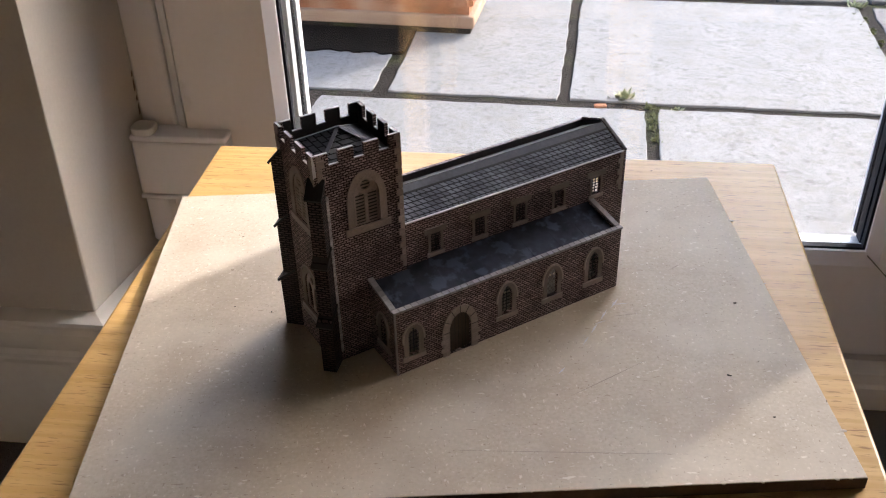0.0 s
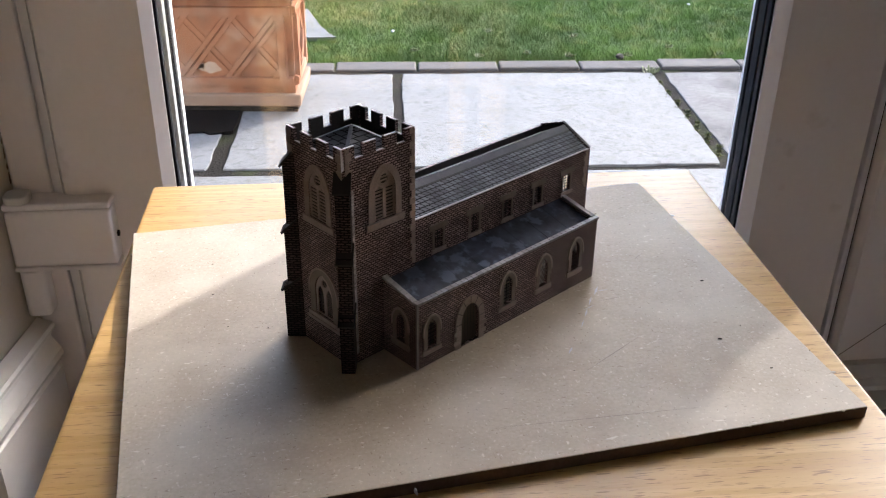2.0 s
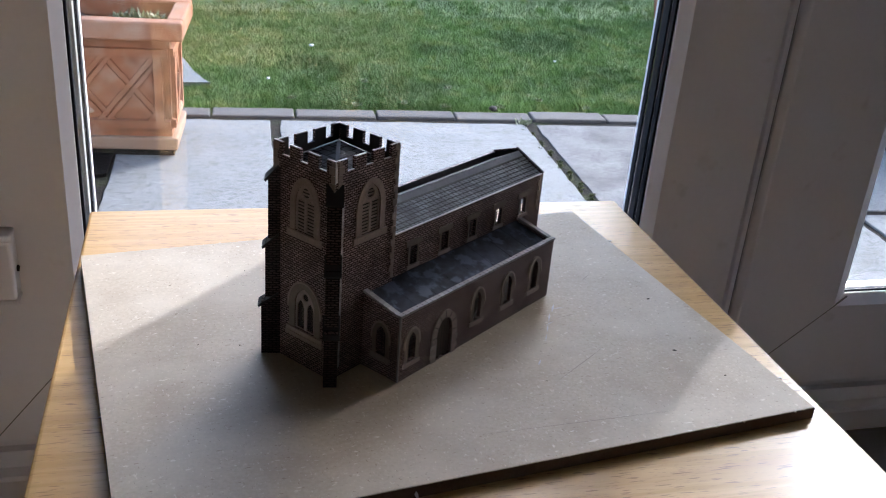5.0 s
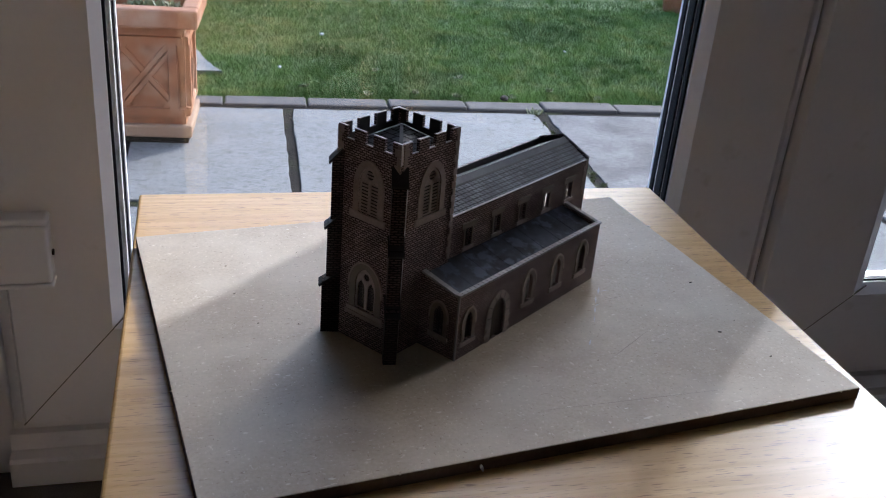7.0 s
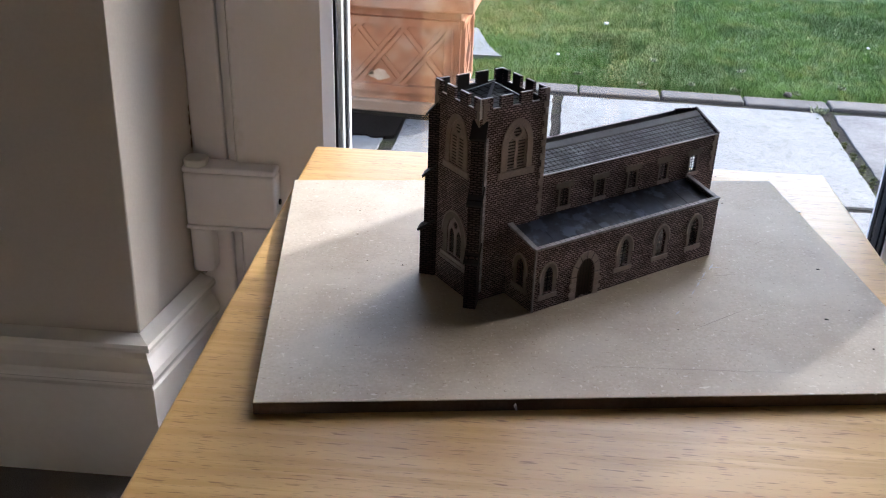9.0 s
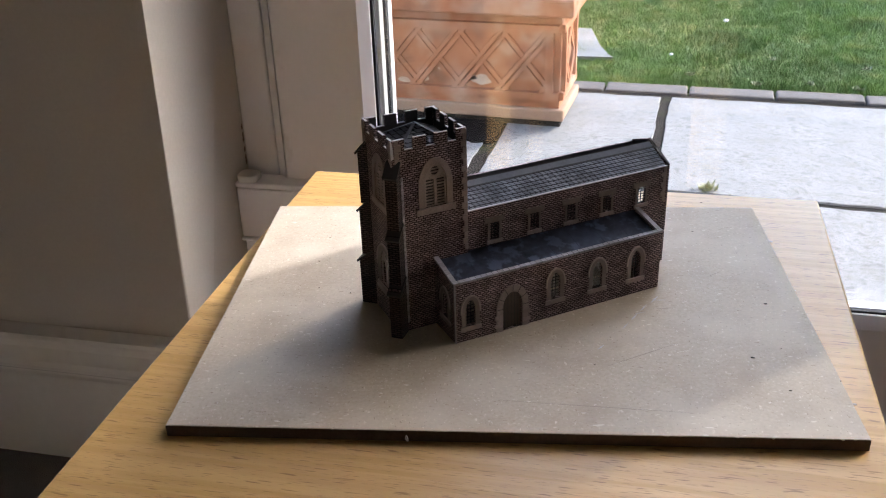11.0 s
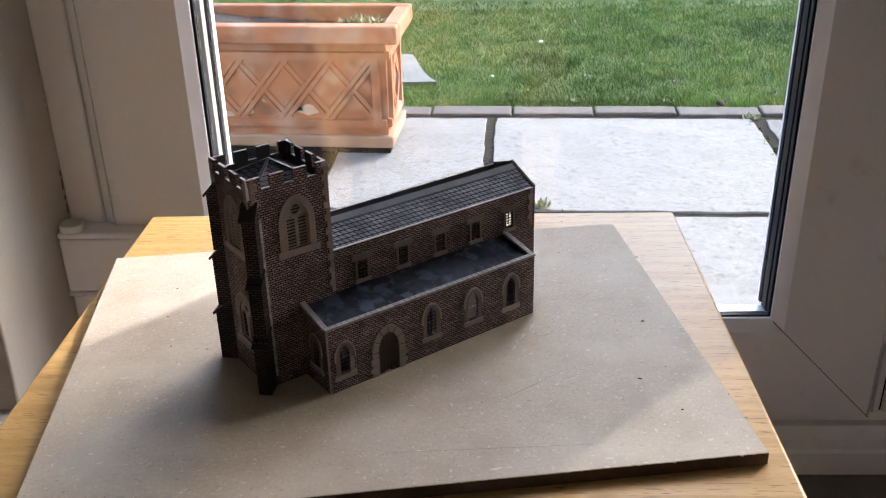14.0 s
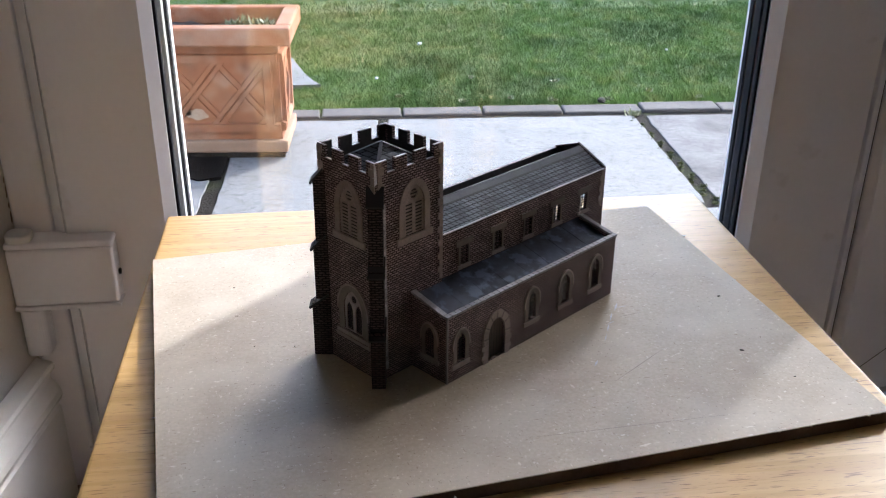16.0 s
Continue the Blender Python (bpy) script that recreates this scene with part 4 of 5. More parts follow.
def cbox(u0, u1, v0, v1, z0, z1, bevel=0.0):
    return solid(u0 * D, u1 * D, v0 * D, v1 * D, z0 * D, z1 * D, bevel=bevel * D, segments=1)


def south(v):
    return lambda a, z: P(a, v, z)


def west(u):
    return lambda a, z: P(u, a, z)


def wall_sheet(name, outer, holes, place, way, parent=church, mat="brick"):
    return part(name, panel_with_holes(outer, holes, place, way), M[mat], parent)


def ring(inner, outer, place, way):
    """A band between two outlines of equal count, open at the foot."""
    bm = bmesh.new()
    n = len(inner)
    vi, vo = [bm.verts.new(place(*p)) for p in inner], [bm.verts.new(place(*p)) for p in outer]
    for i in range(n - 1):
        bm.faces.new((vi[i], vi[i + 1], vo[i + 1], vo[i]))
    r = bmesh.ops.extrude_face_region(bm, geom=list(bm.faces))
    bmesh.ops.translate(bm, verts=[v for v in r["geom"] if isinstance(v, bmesh.types.BMVert)], vec=way)
    return bm


def strip(a, z0, b, z1, w, place, way, name, mat, parent):
    L = math.hypot(b - a, z1 - z0)
    na, nz = -(z1 - z0) / L * w / 2, (b - a) / L * w / 2
    return part(name, prism([place(a + na, z0 + nz), place(a - na, z0 - nz), place(b - na, z1 - nz), place(b + na, z1 + nz)], way), M[mat], parent)


def slab_block(a0, a1, z0, z1, place, way, name, mat, parent):
    return part(name, prism([place(a0, z0), place(a1, z0), place(a1, z1), place(a0, z1)], way), M[mat], parent)


def lancet(c, w, z0, zs, zt, place, out, glazing="lattice", hood=0.026, sill=True):
    """A pointed window: stone surround, sill, film and glazing bars. out: unit vector off the wall."""
    o = Vector(out)
    inner, outer = arch(c, w, z0, zs, zt), round_arch(c, w + 2 * hood, z0 - 0.004, zs - 0.01, zt + hood * 0.75)
    win = part("window", ring(inner, outer, place, o * 0.004 * D), M["label"], church, "arched window in a stone surround")
    drip = round_arch(c, w + 2 * hood + 0.018, zs - 0.03, zs - 0.01, zt + hood * 0.75 + 0.010)
    part("hood_mould", ring([(outer[0][0], zs - 0.03), *outer[1:-1], (outer[-1][0], zs - 0.03)], drip, place, o * 0.008 * D), M["stone"], win)
    if sill:
        slab_block(c - w / 2 - hood * 1.35, c + w / 2 + hood * 1.35, z0 - 0.032, z0 - 0.004, place, o * 0.009 * D, "sill", "stone", win)
    back = -o * (SKIN + 0.002) * D
    shift = lambda a, z: place(a, z) + back  # noqa: E731
    slab_block(c - w / 2 - 0.01, c + w / 2 + 0.01, z0 - 0.01, zt + 0.01, shift, -o * 0.001 * D, "film", "film", win)
    front = lambda a, z: place(a, z) + back + o * 0.0015 * D  # noqa: E731
    if glazing == "lattice":
        n = 3
        for i in range(1, n):
            a = c - w / 2 + w * i / n
            slab_block(a - 0.003, a + 0.003, z0, zt - 0.02, front, o * 0.001 * D, "glazing_bar", "leading", win)
        k = int((zt - z0) / 0.022)
        for i in range(1, k):
            z = z0 + (zt - z0) * i / k
            slab_block(c - w / 2, c + w / 2, z - 0.0026, z + 0.0026, front, o * 0.001 * D, "glazing_bar", "leading", win)
    elif glazing == "diamond":
        for k in range(-4, 7):
            for s in (1, -1):
                z = z0 + k * 0.036
                cl = clipped(c, z, w * 0.5, s * 0.05, c - w / 2, c + w / 2, z0, zt - 0.01)
                if cl:
                    strip(cl[0], cl[1], cl[2], cl[3], 0.006, front, o * 0.001 * D, "lattice_bar", "coping", win)
    return win


def square_window(c, w, z0, zt, place, out):
    """A small round-headed light under a square stone label."""
    o = Vector(out)
    win = slab_block(c - w / 2 - 0.034, c + w / 2 + 0.034, zt + 0.002, zt + 0.036, place, o * 0.006 * D, "window", "label", church)
    win["label"] = "small window under a square stone label"
    for s in (-1, 1):
        slab_block(*sorted((c + s * w / 2, c + s * (w / 2 + 0.014))), z0 - 0.004, zt + 0.002, place, o * 0.005 * D, "jamb", "label", win)
    slab_block(c - w / 2 - 0.02, c + w / 2 + 0.02, z0 - 0.026, z0 - 0.004, place, o * 0.009 * D, "sill", "stone", win)
    back = -o * (SKIN + 0.002) * D
    shift = lambda a, z: place(a, z) + back  # noqa: E731
    slab_block(c - w / 2 - 0.01, c + w / 2 + 0.01, z0 - 0.01, zt + 0.01, shift, -o * 0.001 * D, "film", "film", win)
    front = lambda a, z: place(a, z) + back + o * 0.0015 * D  # noqa: E731
    for i in (1, 2):
        a = c - w / 2 + w * i / 3
        slab_block(a - 0.0026, a + 0.0026, z0, zt, front, o * 0.001 * D, "glazing_bar", "leading", win)
    for i in range(1, 6):
        z = z0 + (zt - z0) * i / 6
        slab_block(c - w / 2, c + w / 2, z - 0.0026, z + 0.0026, front, o * 0.001 * D, "glazing_bar", "leading", win)
    return win


def round_head(c, w, z0, zt):
    """A light with a flattened round head."""
    h = w / 2
    zs = zt - h * 0.85
    return [(c - h, z0)] + [(c - h * math.cos(math.pi * i / 8), zs + (zt - zs) * math.sin(math.pi * i / 8)) for i in range(9)] + [(c + h, z0)]


S_OUT, W_OUT, N_OUT, E_OUT = (0, -1, 0), (-1, 0, 0), (0, 1, 0), (1, 0, 0)

# Aisle.
A0, A1 = 0.388, 0.440
AISLE = [(0.100, 0.062, 0.102, 0.215, 0.272), (0.666, 0.066, 0.126, 0.240, 0.303), (0.962, 0.068, 0.122, 0.238, 0.300), (1.242, 0.068, 0.120, 0.240, 0.305)]
DOOR_IN, DOOR_OUT = round_arch(0.375, 0.132, 0.004, 0.150, 0.252), round_arch(0.375, 0.132 + 0.082, 0.0, 0.150, 0.296)
holes = [arch(*a) for a in AISLE] + [DOOR_IN]
wall_sheet("aisle_wall_south", [(0, 0), (AL, 0), (AL, A0), (0, A0)], holes, south(0), P(0, SKIN, 0))
for (a, style) in zip(AISLE, ("lattice", "lattice", "diamond", "lattice")):
    lancet(*a, south(0), S_OUT, style, 0.026)
AW = (0.125, 0.066, 0.122, 0.235, 0.293)
wall_sheet("aisle_wall_west", [(SKIN, 0), (TV0 - 0.002, 0), (TV0 - 0.002, A1), (SKIN, A0)], [arch(*AW)], west(0), P(SKIN, 0, 0))
lancet(*AW, west(0), W_OUT)
wall_sheet("aisle_wall_east", [(SKIN, 0), (NV, 0), (NV, A1), (SKIN, A0)], [arch(0.14, 0.066, 0.122, 0.235, 0.293)], west(AL - SKIN), P(SKIN, 0, 0))
part("aisle_roof", prism([P(SKIN, SKIN, A0 - 0.030), P(SKIN, NV - 0.001, A1 - 0.012), P(SKIN, NV - 0.001, A1 - 0.020), P(SKIN, SKIN, A0 - 0.038)], P(AL - 2 * SKIN, 0, 0)), M["lead"], church, "flat printed lead roof")
for k in range(1, 8):
    u = SKIN + (AL - 2 * SKIN) * k / 8
    part("lead_roll", prism([P(u - 0.003, SKIN, A0 - 0.030), P(u - 0.003, NV - 0.001, A1 - 0.012), P(u - 0.003, NV - 0.001, A1 - 0.0105), P(u - 0.003, SKIN, A0 - 0.0285)], P(0.006, 0, 0)), M["lead"], church)
# coping stones
n = 40
for k in range(n):
    u0, u1 = -0.006 + (AL + 0.012) * k / n, -0.006 + (AL + 0.012) * (k + 1) / n
    part("coping_stone", cbox(u0 + 0.0012, u1 - 0.0012, -0.007, SKIN + 0.006, A0, A0 + 0.014, 0.001), M["coping"], church)
for u in (-0.006, AL - SKIN - 0.006):
    for k in range(7):
        f0, f1 = k / 7, (k + 1) / 7
        v0, v1 = SKIN + 0.008 + (0.235 - 0.0) * f0, SKIN + 0.008 + 0.235 * f1 - 0.0024
        za, zb = A0 + (A1 - A0) * f0, A0 + (A1 - A0) * f1
        part("coping_stone", prism([P(u, v0, za), P(u, v1, zb), P(u, v1, zb + 0.014), P(u, v0, za + 0.014)], P(SKIN + 0.012, 0, 0)), M["coping"], church)
part("corner_edge", prism([P(-0.0015, -0.0015, 0.0), P(0.008, -0.0015, 0.0), P(-0.0015, 0.008, 0.0)], P(0, 0, A0)), M["coping"], church, "pale rubbed card corner")
# doorway
door = part("church_door", ring(DOOR_IN, DOOR_OUT, south(0), P(0, -0.006, 0)), M["stone"], church, "arched doorway with a brown door in a stone surround")
slab_block(0.30, 0.45, 0.001, 0.258, lambda a, z: P(a, 0.016, z), P(0, 0.004, 0), "door_leaf", "door_card", door)
for k in range(1, 6):
    a = 0.309 + 0.132 * k / 6
    slab_block(a - 0.001, a + 0.001, 0.002, 0.235, lambda a, z: P(a, 0.0155, z), P(0, 0.001, 0), "plank_joint", "leading", door)
for k in range(5):
    for s in (-1, 1):
        w = 0.052 if k % 2 else 0.036
        c = 0.375 + s * (0.066 + w / 2 + 0.0005)
        slab_block(c - w / 2, c + w / 2, 0.002 + k * 0.028, 0.002 + k * 0.028 + 0.025, lambda a, z: P(a, -0.004, z), P(0, -0.0045, 0), "quoin", "stone", door)
for i in range(1, 14, 2):
    (ax, az), (bx, bz) = DOOR_IN[i], DOOR_OUT[i]
    strip(ax, az, bx, bz, 0.0035, south(-0.006), P(0, -0.0008, 0), "voussoir_joint", "dark_card", door)

# Nave.
NZ, RIDGE_V, RIDGE_Z, NTOP = 0.682, 0.468, 0.784, 0.728
NAVE = [0.405, 0.677, 0.938, 1.198, 1.458]
NW, NZ0, NZ1 = 0.062, 0.466, 0.574
wall_sheet("nave_wall_south", [(NU0, A1 - 0.06), (NU1, A1 - 0.06), (NU1, NZ), (NU0, NZ)], [round_head(c, NW, NZ0, NZ1) for c in NAVE], south(NV), P(0, SKIN, 0))
wall_sheet("nave_wall_foot", [(AL, 0), (NU1, 0), (NU1, A1 - 0.06), (AL, A1 - 0.06)], [], south(NV), P(0, SKIN, 0))
wall_sheet("nave_wall_north", [(NU0, 0), (NU1, 0), (NU1, NTOP), (NU0, NTOP)], [], south(NN - SKIN), P(0, SKIN, 0))
for c in NAVE:
    square_window(c, NW, NZ0, NZ1, south(NV), S_OUT)
EG = [(NV, 0), (NN, 0), (NN, NTOP + 0.006), (0.494, 0.794), (NV, NZ + 0.006)]
wall_sheet("east_gable", EG, [arch(0.515, 0.258, 0.16, 0.40, 0.56)], west(NU1), P(0.020, 0, 0))
part("gable_lining", prism([P(NU1, *p) for p in ((NV + 0.02, 0.60), (NN - 0.02, 0.60), (NN - 0.02, NTOP), (0.494, 0.788), (NV + 0.02, NZ + 0.004))], P(-0.006, 0, 0)), M["dark_card"], church, "dark inner face of the gable")
part("aisle_floor", cbox(SKIN + 0.002, AL - SKIN - 0.002, SKIN + 0.002, NV - 0.004, 0.001, 0.006), M["wood_dark"], church, "hidden card floor")
part("nave_floor", cbox(NU0 + 0.02, NU1 - 0.002, NV + 0.02, NN - 0.02, 0.001, 0.006), M["wood_dark"], church, "hidden card floor")
roof = part("nave_roof", prism([P(NU0, NV + 0.002, NZ + 0.001), P(NU0, RIDGE_V, RIDGE_Z), P(NU0, RIDGE_V, RIDGE_Z - 0.010), P(NU0, NV + 0.002, NZ - 0.008)], P(NU1 - NU0 - 0.007, 0, 0)), M["slates"], church, "slate-grey printed roof slope")
part("north_slope", prism([P(NU0, RIDGE_V + 0.0005, RIDGE_Z - 0.001), P(NU0, NN - SKIN - 0.001, 0.690), P(NU0, NN - SKIN - 0.001, 0.680), P(NU0, RIDGE_V + 0.0005, RIDGE_Z - 0.011)], P(NU1 - NU0 - 0.007, 0, 0)), M["dark_card"], church, "dark roof slope")
slope = (RIDGE_Z - NZ - 0.001) / (RIDGE_V - NV - 0.002)
for name, v0, v1, mat in (("ridge_strip", 0.038, 0.0, "ridge"), ("ridge_joint", 0.045, 0.0385, "leading")):
    part(name, prism([P(NU0, RIDGE_V - v0, RIDGE_Z - v0 * slope), P(NU0, RIDGE_V - v1, RIDGE_Z - v1 * slope), P(NU0, RIDGE_V - v1, RIDGE_Z - v1 * slope + 0.0022), P(NU0, RIDGE_V - v0, RIDGE_Z - v0 * slope + 0.0022)], P(NU1 - NU0 - 0.007, 0, 0)), M[mat], church, "plain grey ridge strip" if mat == "ridge" else "")
part("ridge_crease", prism([P(NU0, RIDGE_V - 0.002, RIDGE_Z + 0.001), P(NU0, RIDGE_V + 0.001, RIDGE_Z + 0.003), P(NU0, RIDGE_V + 0.005, RIDGE_Z - 0.002)], P(NU1 - NU0 - 0.007, 0, 0)), M["leading"], church, "black printed ridge line")
part("parapet_lining", cbox(NU0, NU1 - 0.007, NN - SKIN - 0.0035, NN - SKIN - 0.0005, 0.685, NTOP), M["dark_card"], church, "dark inner face of the parapet")
part("eave_edge", cbox(NU0 + 0.002, NU1 + 0.004, NV - 0.004, NV + 0.006, NZ - 0.001, NZ + 0.0045), M["card"], church, "white cut card edge along the eaves")
part("gable_edge", prism([P(NU1 + 0.0, NV - 0.002, NZ + 0.007), P(NU1, 0.494, 0.7948), P(NU1, 0.494, 0.7985), P(NU1, NV - 0.002, NZ + 0.011)], P(0.020, 0, 0)), M["dark_card"], church)

def quoins(place, z0, z1, step, a, s, out, parent, wide=0.036, slim=0.022, mat="stone"):
    """Alternating corner stones up an edge at a, reaching s-wards."""
    k, z = 0, z0
    while z < z1 - 0.004:
        w = wide if k % 2 else slim
        slab_block(*sorted((a, a + s * w)), z + 0.0015, min(z + step, z1) - 0.0015, place, Vector(out) * 0.004 * D, "quoin", mat, parent)
        z += step
        k += 1


quoins(south(NV), 0.44, NZ - 0.002, 0.034, NU1, -1, S_OUT, church)

# Tower.
TZ, CREN, MER = 1.205, 1.142, 0.063
TC_U, TC_V = 0.024, 0.462
BELF = (0.135, 0.775, 0.925, 1.038)


def face_outline(a0, a1):
    """A tower face with two merlons between two corner pieces."""
    w = a1 - a0
    c, g, m = 0.141 * w, 0.122 * w, 0.176 * w
    xs = [a0, a0 + c, a0 + c + g, a0 + c + g + m, a0 + c + 2 * g + m, a0 + c + 2 * g + 2 * m, a0 + w - c, a1]
    pts = [(a0, 0), (a1, 0)]
    for i in range(7, -1, -1):
        up = [(xs[i], TZ), (xs[i], CREN)] if i in (1, 3, 5, 7) else [(xs[i], CREN), (xs[i], TZ)]
        if i == 7:
            up = [(xs[i], TZ)]
        elif i == 0:
            up = [(xs[i], TZ)]
        elif i % 2 == 1:
            up = [(xs[i], CREN), (xs[i], TZ)]
        else:
            up = [(xs[i], TZ), (xs[i], CREN)]
        pts += up
    return pts, xs


def cap_edges(xs, place, way, thick):
    for i in range(7):
        top = TZ if i % 2 == 0 else CREN
        part("card_edge", prism([place(xs[i] + 0.001, top), place(xs[i + 1] - 0.001, top), place(xs[i + 1] - 0.001, top + 0.003), place(xs[i] + 0.001, top + 0.0025)], way * 0.6), M["card"], church, "pale cut card edge")


tower_faces = (("tower_wall_south", TU0 + SKIN, TU1, south(TV0), P(0, SKIN, 0), TC_U, S_OUT), ("tower_wall_north", TU0 + SKIN, TU1, south(TV1 - SKIN), P(0, SKIN, 0), TC_U, N_OUT),
               ("tower_wall_west", TV0, TV1, west(TU0), P(SKIN, 0, 0), TC_V, W_OUT), ("tower_wall_east", TV0 + SKIN, TV1 - SKIN, west(TU1 - SKIN), P(SKIN, 0, 0), TC_V, E_OUT))
W2 = (TC_V - 0.008, 0.145, 0.215, 0.355, 0.460)


def louvre_window(c, place, o):
    w, z0, zs, zt = BELF
    o = Vector(o)
    win = part("belfry_window", ring(arch(c, w, z0, zs, zt), round_arch(c, w + 0.076, z0 - 0.004, zs - 0.02, zt + 0.030), place, o * 0.006 * D), M["stone"], church, "tall louvred belfry window in stone")
    slab_block(c - w / 2 - 0.055, c + w / 2 + 0.055, z0 - 0.040, z0 - 0.004, place, o * 0.010 * D, "sill", "stone", win)
    back = -o * (SKIN + 0.002) * D
    deep = lambda a, z: place(a, z) + back  # noqa: E731
    mid = lambda a, z: place(a, z) - o * 0.008 * D  # noqa: E731
    slab_block(c - w / 2 - 0.01, c + w / 2 + 0.01, z0 - 0.01, zt + 0.01, deep, -o * 0.002 * D, "backing", "dark_card", win)
    cols = [(c - w / 2 + 0.010, c - 0.009), (c + 0.009, c + w / 2 - 0.010)]
    disc = [(c + 0.026 * math.cos(t * math.pi / 6), zs + 0.062 + 0.026 * math.sin(t * math.pi / 6)) for t in range(12)]
    holes = [[(a0, z0 + 0.006), (a1, z0 + 0.006), (a1, zs + 0.012), ((a0 + a1) / 2, zs + 0.026), (a0, zs + 0.012)] for a0, a1 in cols]
    part("tracery", panel_with_holes(arch(c, w + 0.004, z0, zs, zt + 0.002), [*holes, disc], mid, o * 0.006 * D), M["stone"], win)
    for a0, a1 in cols:
        for k in range(9):
            z = z0 + 0.014 + k * 0.0185
            part("louvre", prism([mid(a0, z), mid(a0, z + 0.0085), mid(a1, z + 0.0085), mid(a1, z)], o * 0.004 * D), M["stone"], win)
    for z in (zs + 0.049, zs + 0.067):
        part("louvre", prism([mid(c - 0.024, z), mid(c - 0.024, z + 0.008), mid(c + 0.024, z + 0.008), mid(c + 0.024, z)], o * 0.003 * D), M["stone"], win)
    return win


for nm, a0, a1, place, way, c, o in tower_faces:
    outline, xs = face_outline(a0, a1)
    hl = [arch(c, *BELF)] if "east" not in nm else []
    if "west" in nm:
        hl.append(arch(*W2))
    wall_sheet(nm, outline, hl, place, way)
    cap_edges(xs, place, way, SKIN)
    if "east" not in nm:
        louvre_window(c, place if nm != "tower_wall_north" else south(TV1), o)
    inner = place(0, 0)
    # dark inner lining of the parapet
    lin = -Vector(o) * 0.0015 * D
    base = -Vector(o) * (SKIN + 0.0005) * D if nm in ("tower_wall_south", "tower_wall_west") else -Vector(o) * 0.0005 * D
    for i in range(7):
        top = TZ if i % 2 == 0 else CREN
        pl = lambda a, z: place(a, z) + base  # noqa: E731
        slab_block(max(xs[i], a0 + 0.02), min(xs[i + 1], a1 - 0.02), 1.06, top - 0.001, pl, lin, "parapet_lining", "dark_card", church)

# west window
win = lancet(*W2, west(TU0), W_OUT, "none", 0.042)
c, w, z0, zs, zt = W2
front = lambda a, z: P(TU0 + 0.010, a, z)  # noqa: E731
ow = P(-0.006, 0, 0)
disc = [(c + 0.021 * math.cos(t * math.pi / 6), zs + 0.054 + 0.021 * math.sin(t * math.pi / 6)) for t in range(12)]
lights = [arch(c + s * 0.035, 0.050, z0 + 0.006, zs - 0.020, zs + 0.030) for s in (-1, 1)]
part("tracery", panel_with_holes(arch(c, w + 0.003, z0, zs, zt + 0.002), [*lights, disc], front, ow), M["stone"], win)
slab_block(c - w / 2 - 0.062, c + w / 2 + 0.062, z0 - 0.050, z0 - 0.030, west(TU0), P(-0.012, 0, 0), "sill_course", "stone", win)
slab_block(c - w / 2, c + w / 2, z0, zt, lambda a, z: P(TU0 + 0.026, a, z), P(0.002, 0, 0), "backing", "dark_card", win)

# tower roof: a low hipped cap of slates
ux0, ux1, vx0, vx1 = TU0 + SKIN + 0.004, TU1 - SKIN - 0.004, TV0 + SKIN + 0.004, TV1 - SKIN - 0.004
cap = (0.004, (vx0 + vx1) / 2, 1.205)
bm = bmesh.new()
base = [bm.verts.new(P(u, v, 1.086)) for u, v in ((ux0, vx0), (ux1, vx0), (ux1, vx1), (ux0, vx1))]
apex = bm.verts.new(P(*cap))
for i in range(4):
    bm.faces.new((base[i], base[(i + 1) % 4], apex))
bm.faces.new(list(reversed(base)))
tower_roof = part("tower_roof", bm, M["slates_dark"], church, "low hipped slate roof inside the parapet")
for i, (u, v) in enumerate(((ux0, vx0), (ux1, vx0), (ux1, vx1), (ux0, vx1))):
    a, b = P(u, v, 1.089), P(cap[0], cap[1], cap[2] + 0.003)
    d = (b - a).normalized()
    s = d.cross(Vector((0, 0, 1))).normalized() * 0.011 * D
    part("hip_strip", prism([a + s, a - s, b - s * 0.8, b + s * 0.8], (0, 0, 0.003 * D)), M["hip"], tower_roof)
for (u0, v0), (u1, v1) in (((ux0, vx0), (ux1, vx0)), ((ux1, vx0), (ux1, vx1)), ((ux1, vx1), (ux0, vx1)), ((ux0, vx1), (ux0, vx0))):
    cu, cv = (ux0 + ux1) / 2, (vx0 + vx1) / 2
    f = 0.10
    part("gutter_strip", prism([P(u0, v0, 1.090), P(u1, v1, 1.090), P(u1 + (cu - u1) * f, v1 + (cv - v1) * f, 1.095), P(u0 + (cu - u0) * f, v0 + (cv - v0) * f, 1.095)], P(0, 0, 0.003)), M["hip"], tower_roof)

quoins(south(TV0), 0.45, TZ - 0.004, 0.038, TU1, -1, S_OUT, church, 0.034, 0.022)
quoins(south(TV0), 1.01, TZ - 0.004, 0.042, TU0 + SKIN, 1, S_OUT, church, 0.04, 0.026)
quoins(west(TU0), 1.01, TZ - 0.004, 0.042, TV0, 1, W_OUT, church, 0.04, 0.026)
quoins(west(TU0), 0.95, TZ - 0.004, 0.042, TV1, -1, W_OUT, church, 0.04, 0.026)
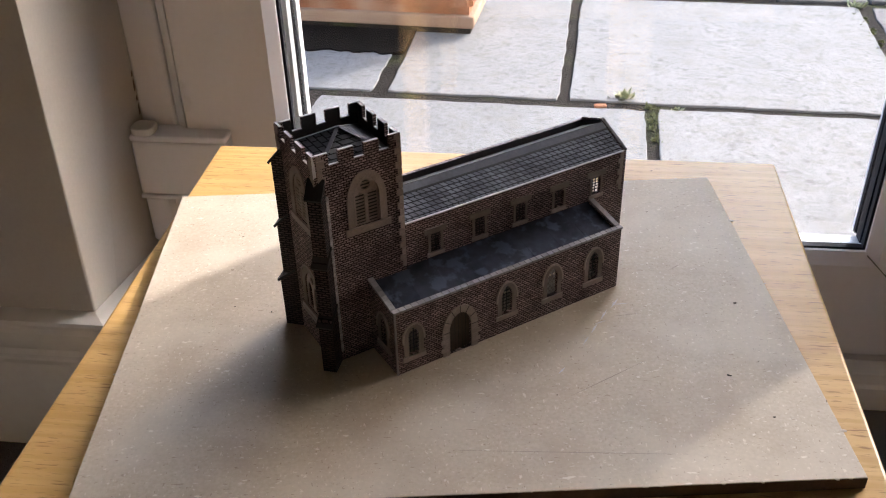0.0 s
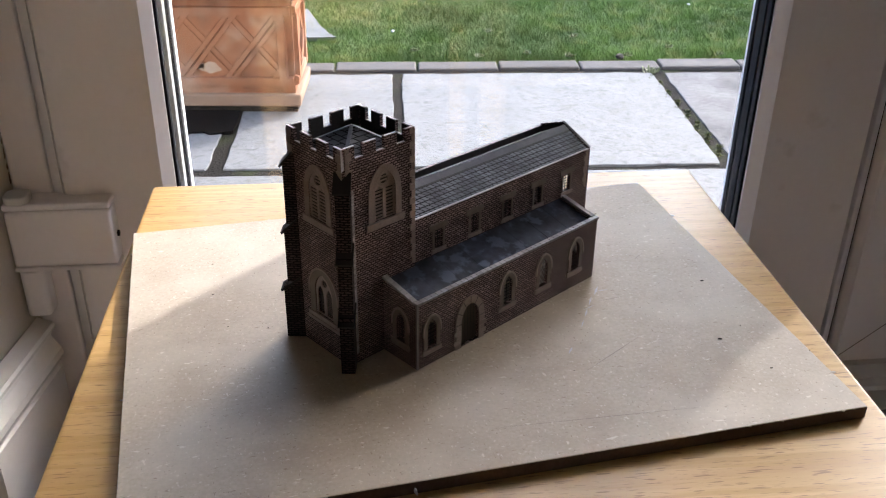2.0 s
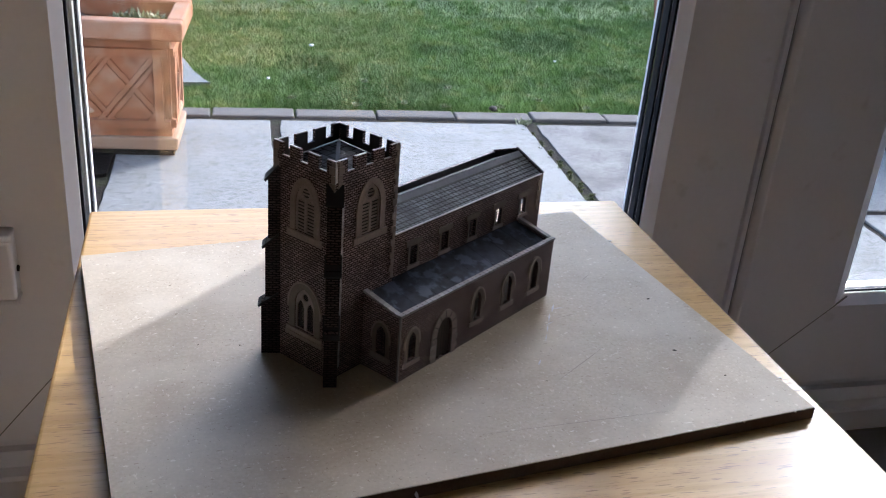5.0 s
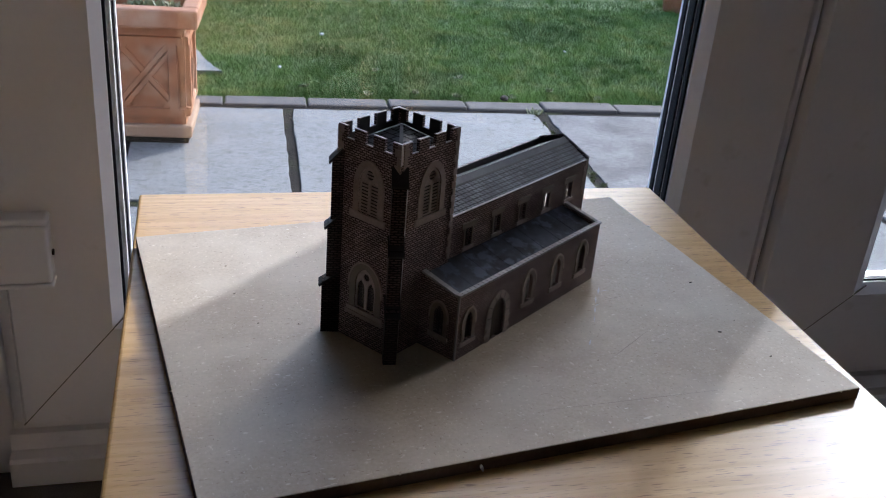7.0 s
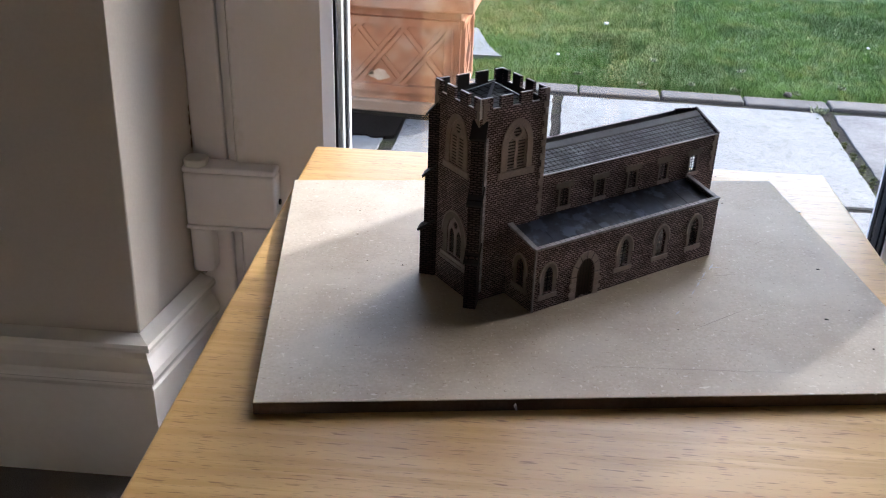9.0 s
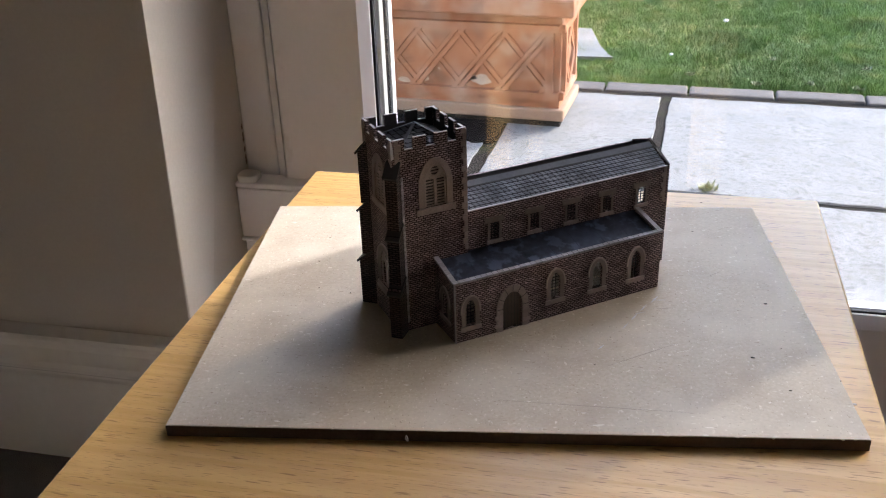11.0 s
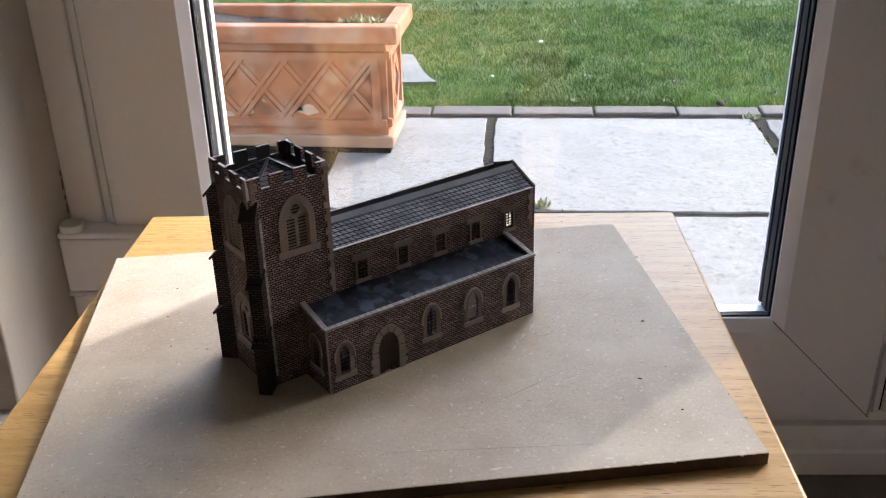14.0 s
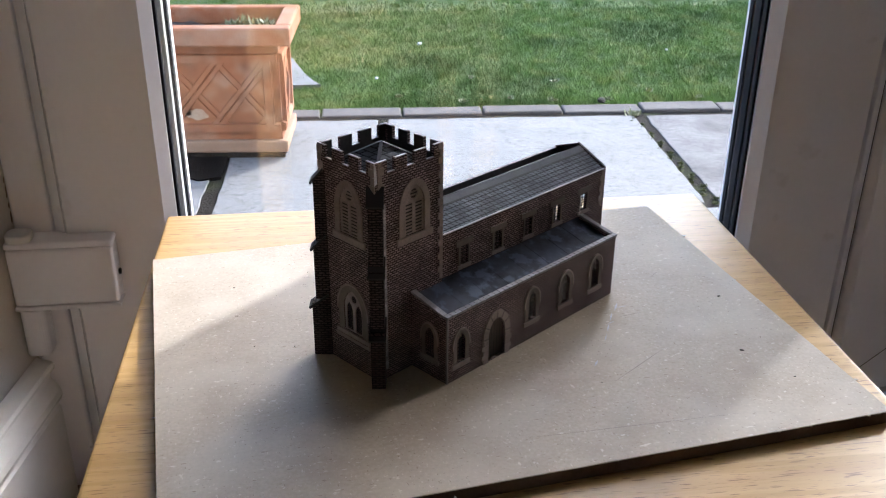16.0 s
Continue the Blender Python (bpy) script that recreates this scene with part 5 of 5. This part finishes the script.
# raw card corner above the buttress
part("raw_corner", prism([P(TU0 - 0.003, TV0 - 0.003, 1.095), P(TU0 + 0.013, TV0 - 0.003, 1.105), P(TU0 + 0.010, TV0 - 0.003, 1.165), P(TU0 + 0.004, TV0 - 0.003, TZ), P(TU0 - 0.003, TV0 - 0.003, TZ)], P(0, 0.005, 0)), M["raw"], church, "raw white card corner left unprinted")
part("raw_corner", prism([P(TU0 - 0.003, TV0 - 0.002, 1.10), P(TU0 - 0.003, TV0 + 0.010, 1.112), P(TU0 - 0.003, TV0 + 0.006, 1.16), P(TU0 - 0.003, TV0 - 0.002, 1.17)], P(0.005, 0, 0)), M["raw"], church, "raw white card corner left unprinted")


def buttress(u, v, du, dv, mat):
    """A diagonal buttress in three stages with weathered, sloping offsets."""
    k = math.sqrt(0.5)
    d, s = Vector((du * k, dv * k, 0)), Vector((-dv * k, du * k, 0))
    o = P(u, v, 0)
    half = 0.035 * D
    b = None
    stages = ((0.0, 0.345, 0.070), (0.345, 0.685, 0.048), (0.685, 1.055, 0.033))
    for z0, z1, out in stages:
        pts = [o - d * 0.03 * D + Vector((0, 0, z0 * D)), o + d * out * D + Vector((0, 0, z0 * D)), o + d * out * D + Vector((0, 0, (z1 - 0.03) * D)), o - d * 0.03 * D + Vector((0, 0, (z1 + 0.02) * D))]
        bm = prism([p - s * half for p in pts], s * half * 2)
        if b is None:
            b = part("buttress", bm, M[mat], church, "stepped diagonal corner buttress")
        else:
            part("stage", bm, M[mat], b)
        cap_pts = [o - d * 0.02 * D + Vector((0, 0, (z1 + 0.030) * D)), o + d * (out + 0.018) * D + Vector((0, 0, (z1 - 0.048) * D)), o + d * (out + 0.012) * D + Vector((0, 0, (z1 - 0.060) * D)), o - d * 0.02 * D + Vector((0, 0, (z1 + 0.016) * D))]
        wide = half * 1.22
        part("weathering", prism([p - s * wide for p in cap_pts], s * wide * 2), M["leading"], b, "dark sloping offset")
    return b


# All three take the brick darkened to stand in for shade.
buttress(TU0 + 0.004, TV0 + 0.004, -1, -1, "brick_diagonal_shaded")
buttress(TU0 + 0.004, TV1 - 0.004, -1, 1, "brick_diagonal_shaded")
buttress(TU1 - 0.004, TV1 - 0.004, 1, 1, "brick_diagonal_shaded")
part("corner_edge", cbox(TU0 + 0.047, TU0 + 0.060, TV0 - 0.006, TV0 + 0.001, 0.06, 0.985), M["worn"], church, "pale rubbed card corner")
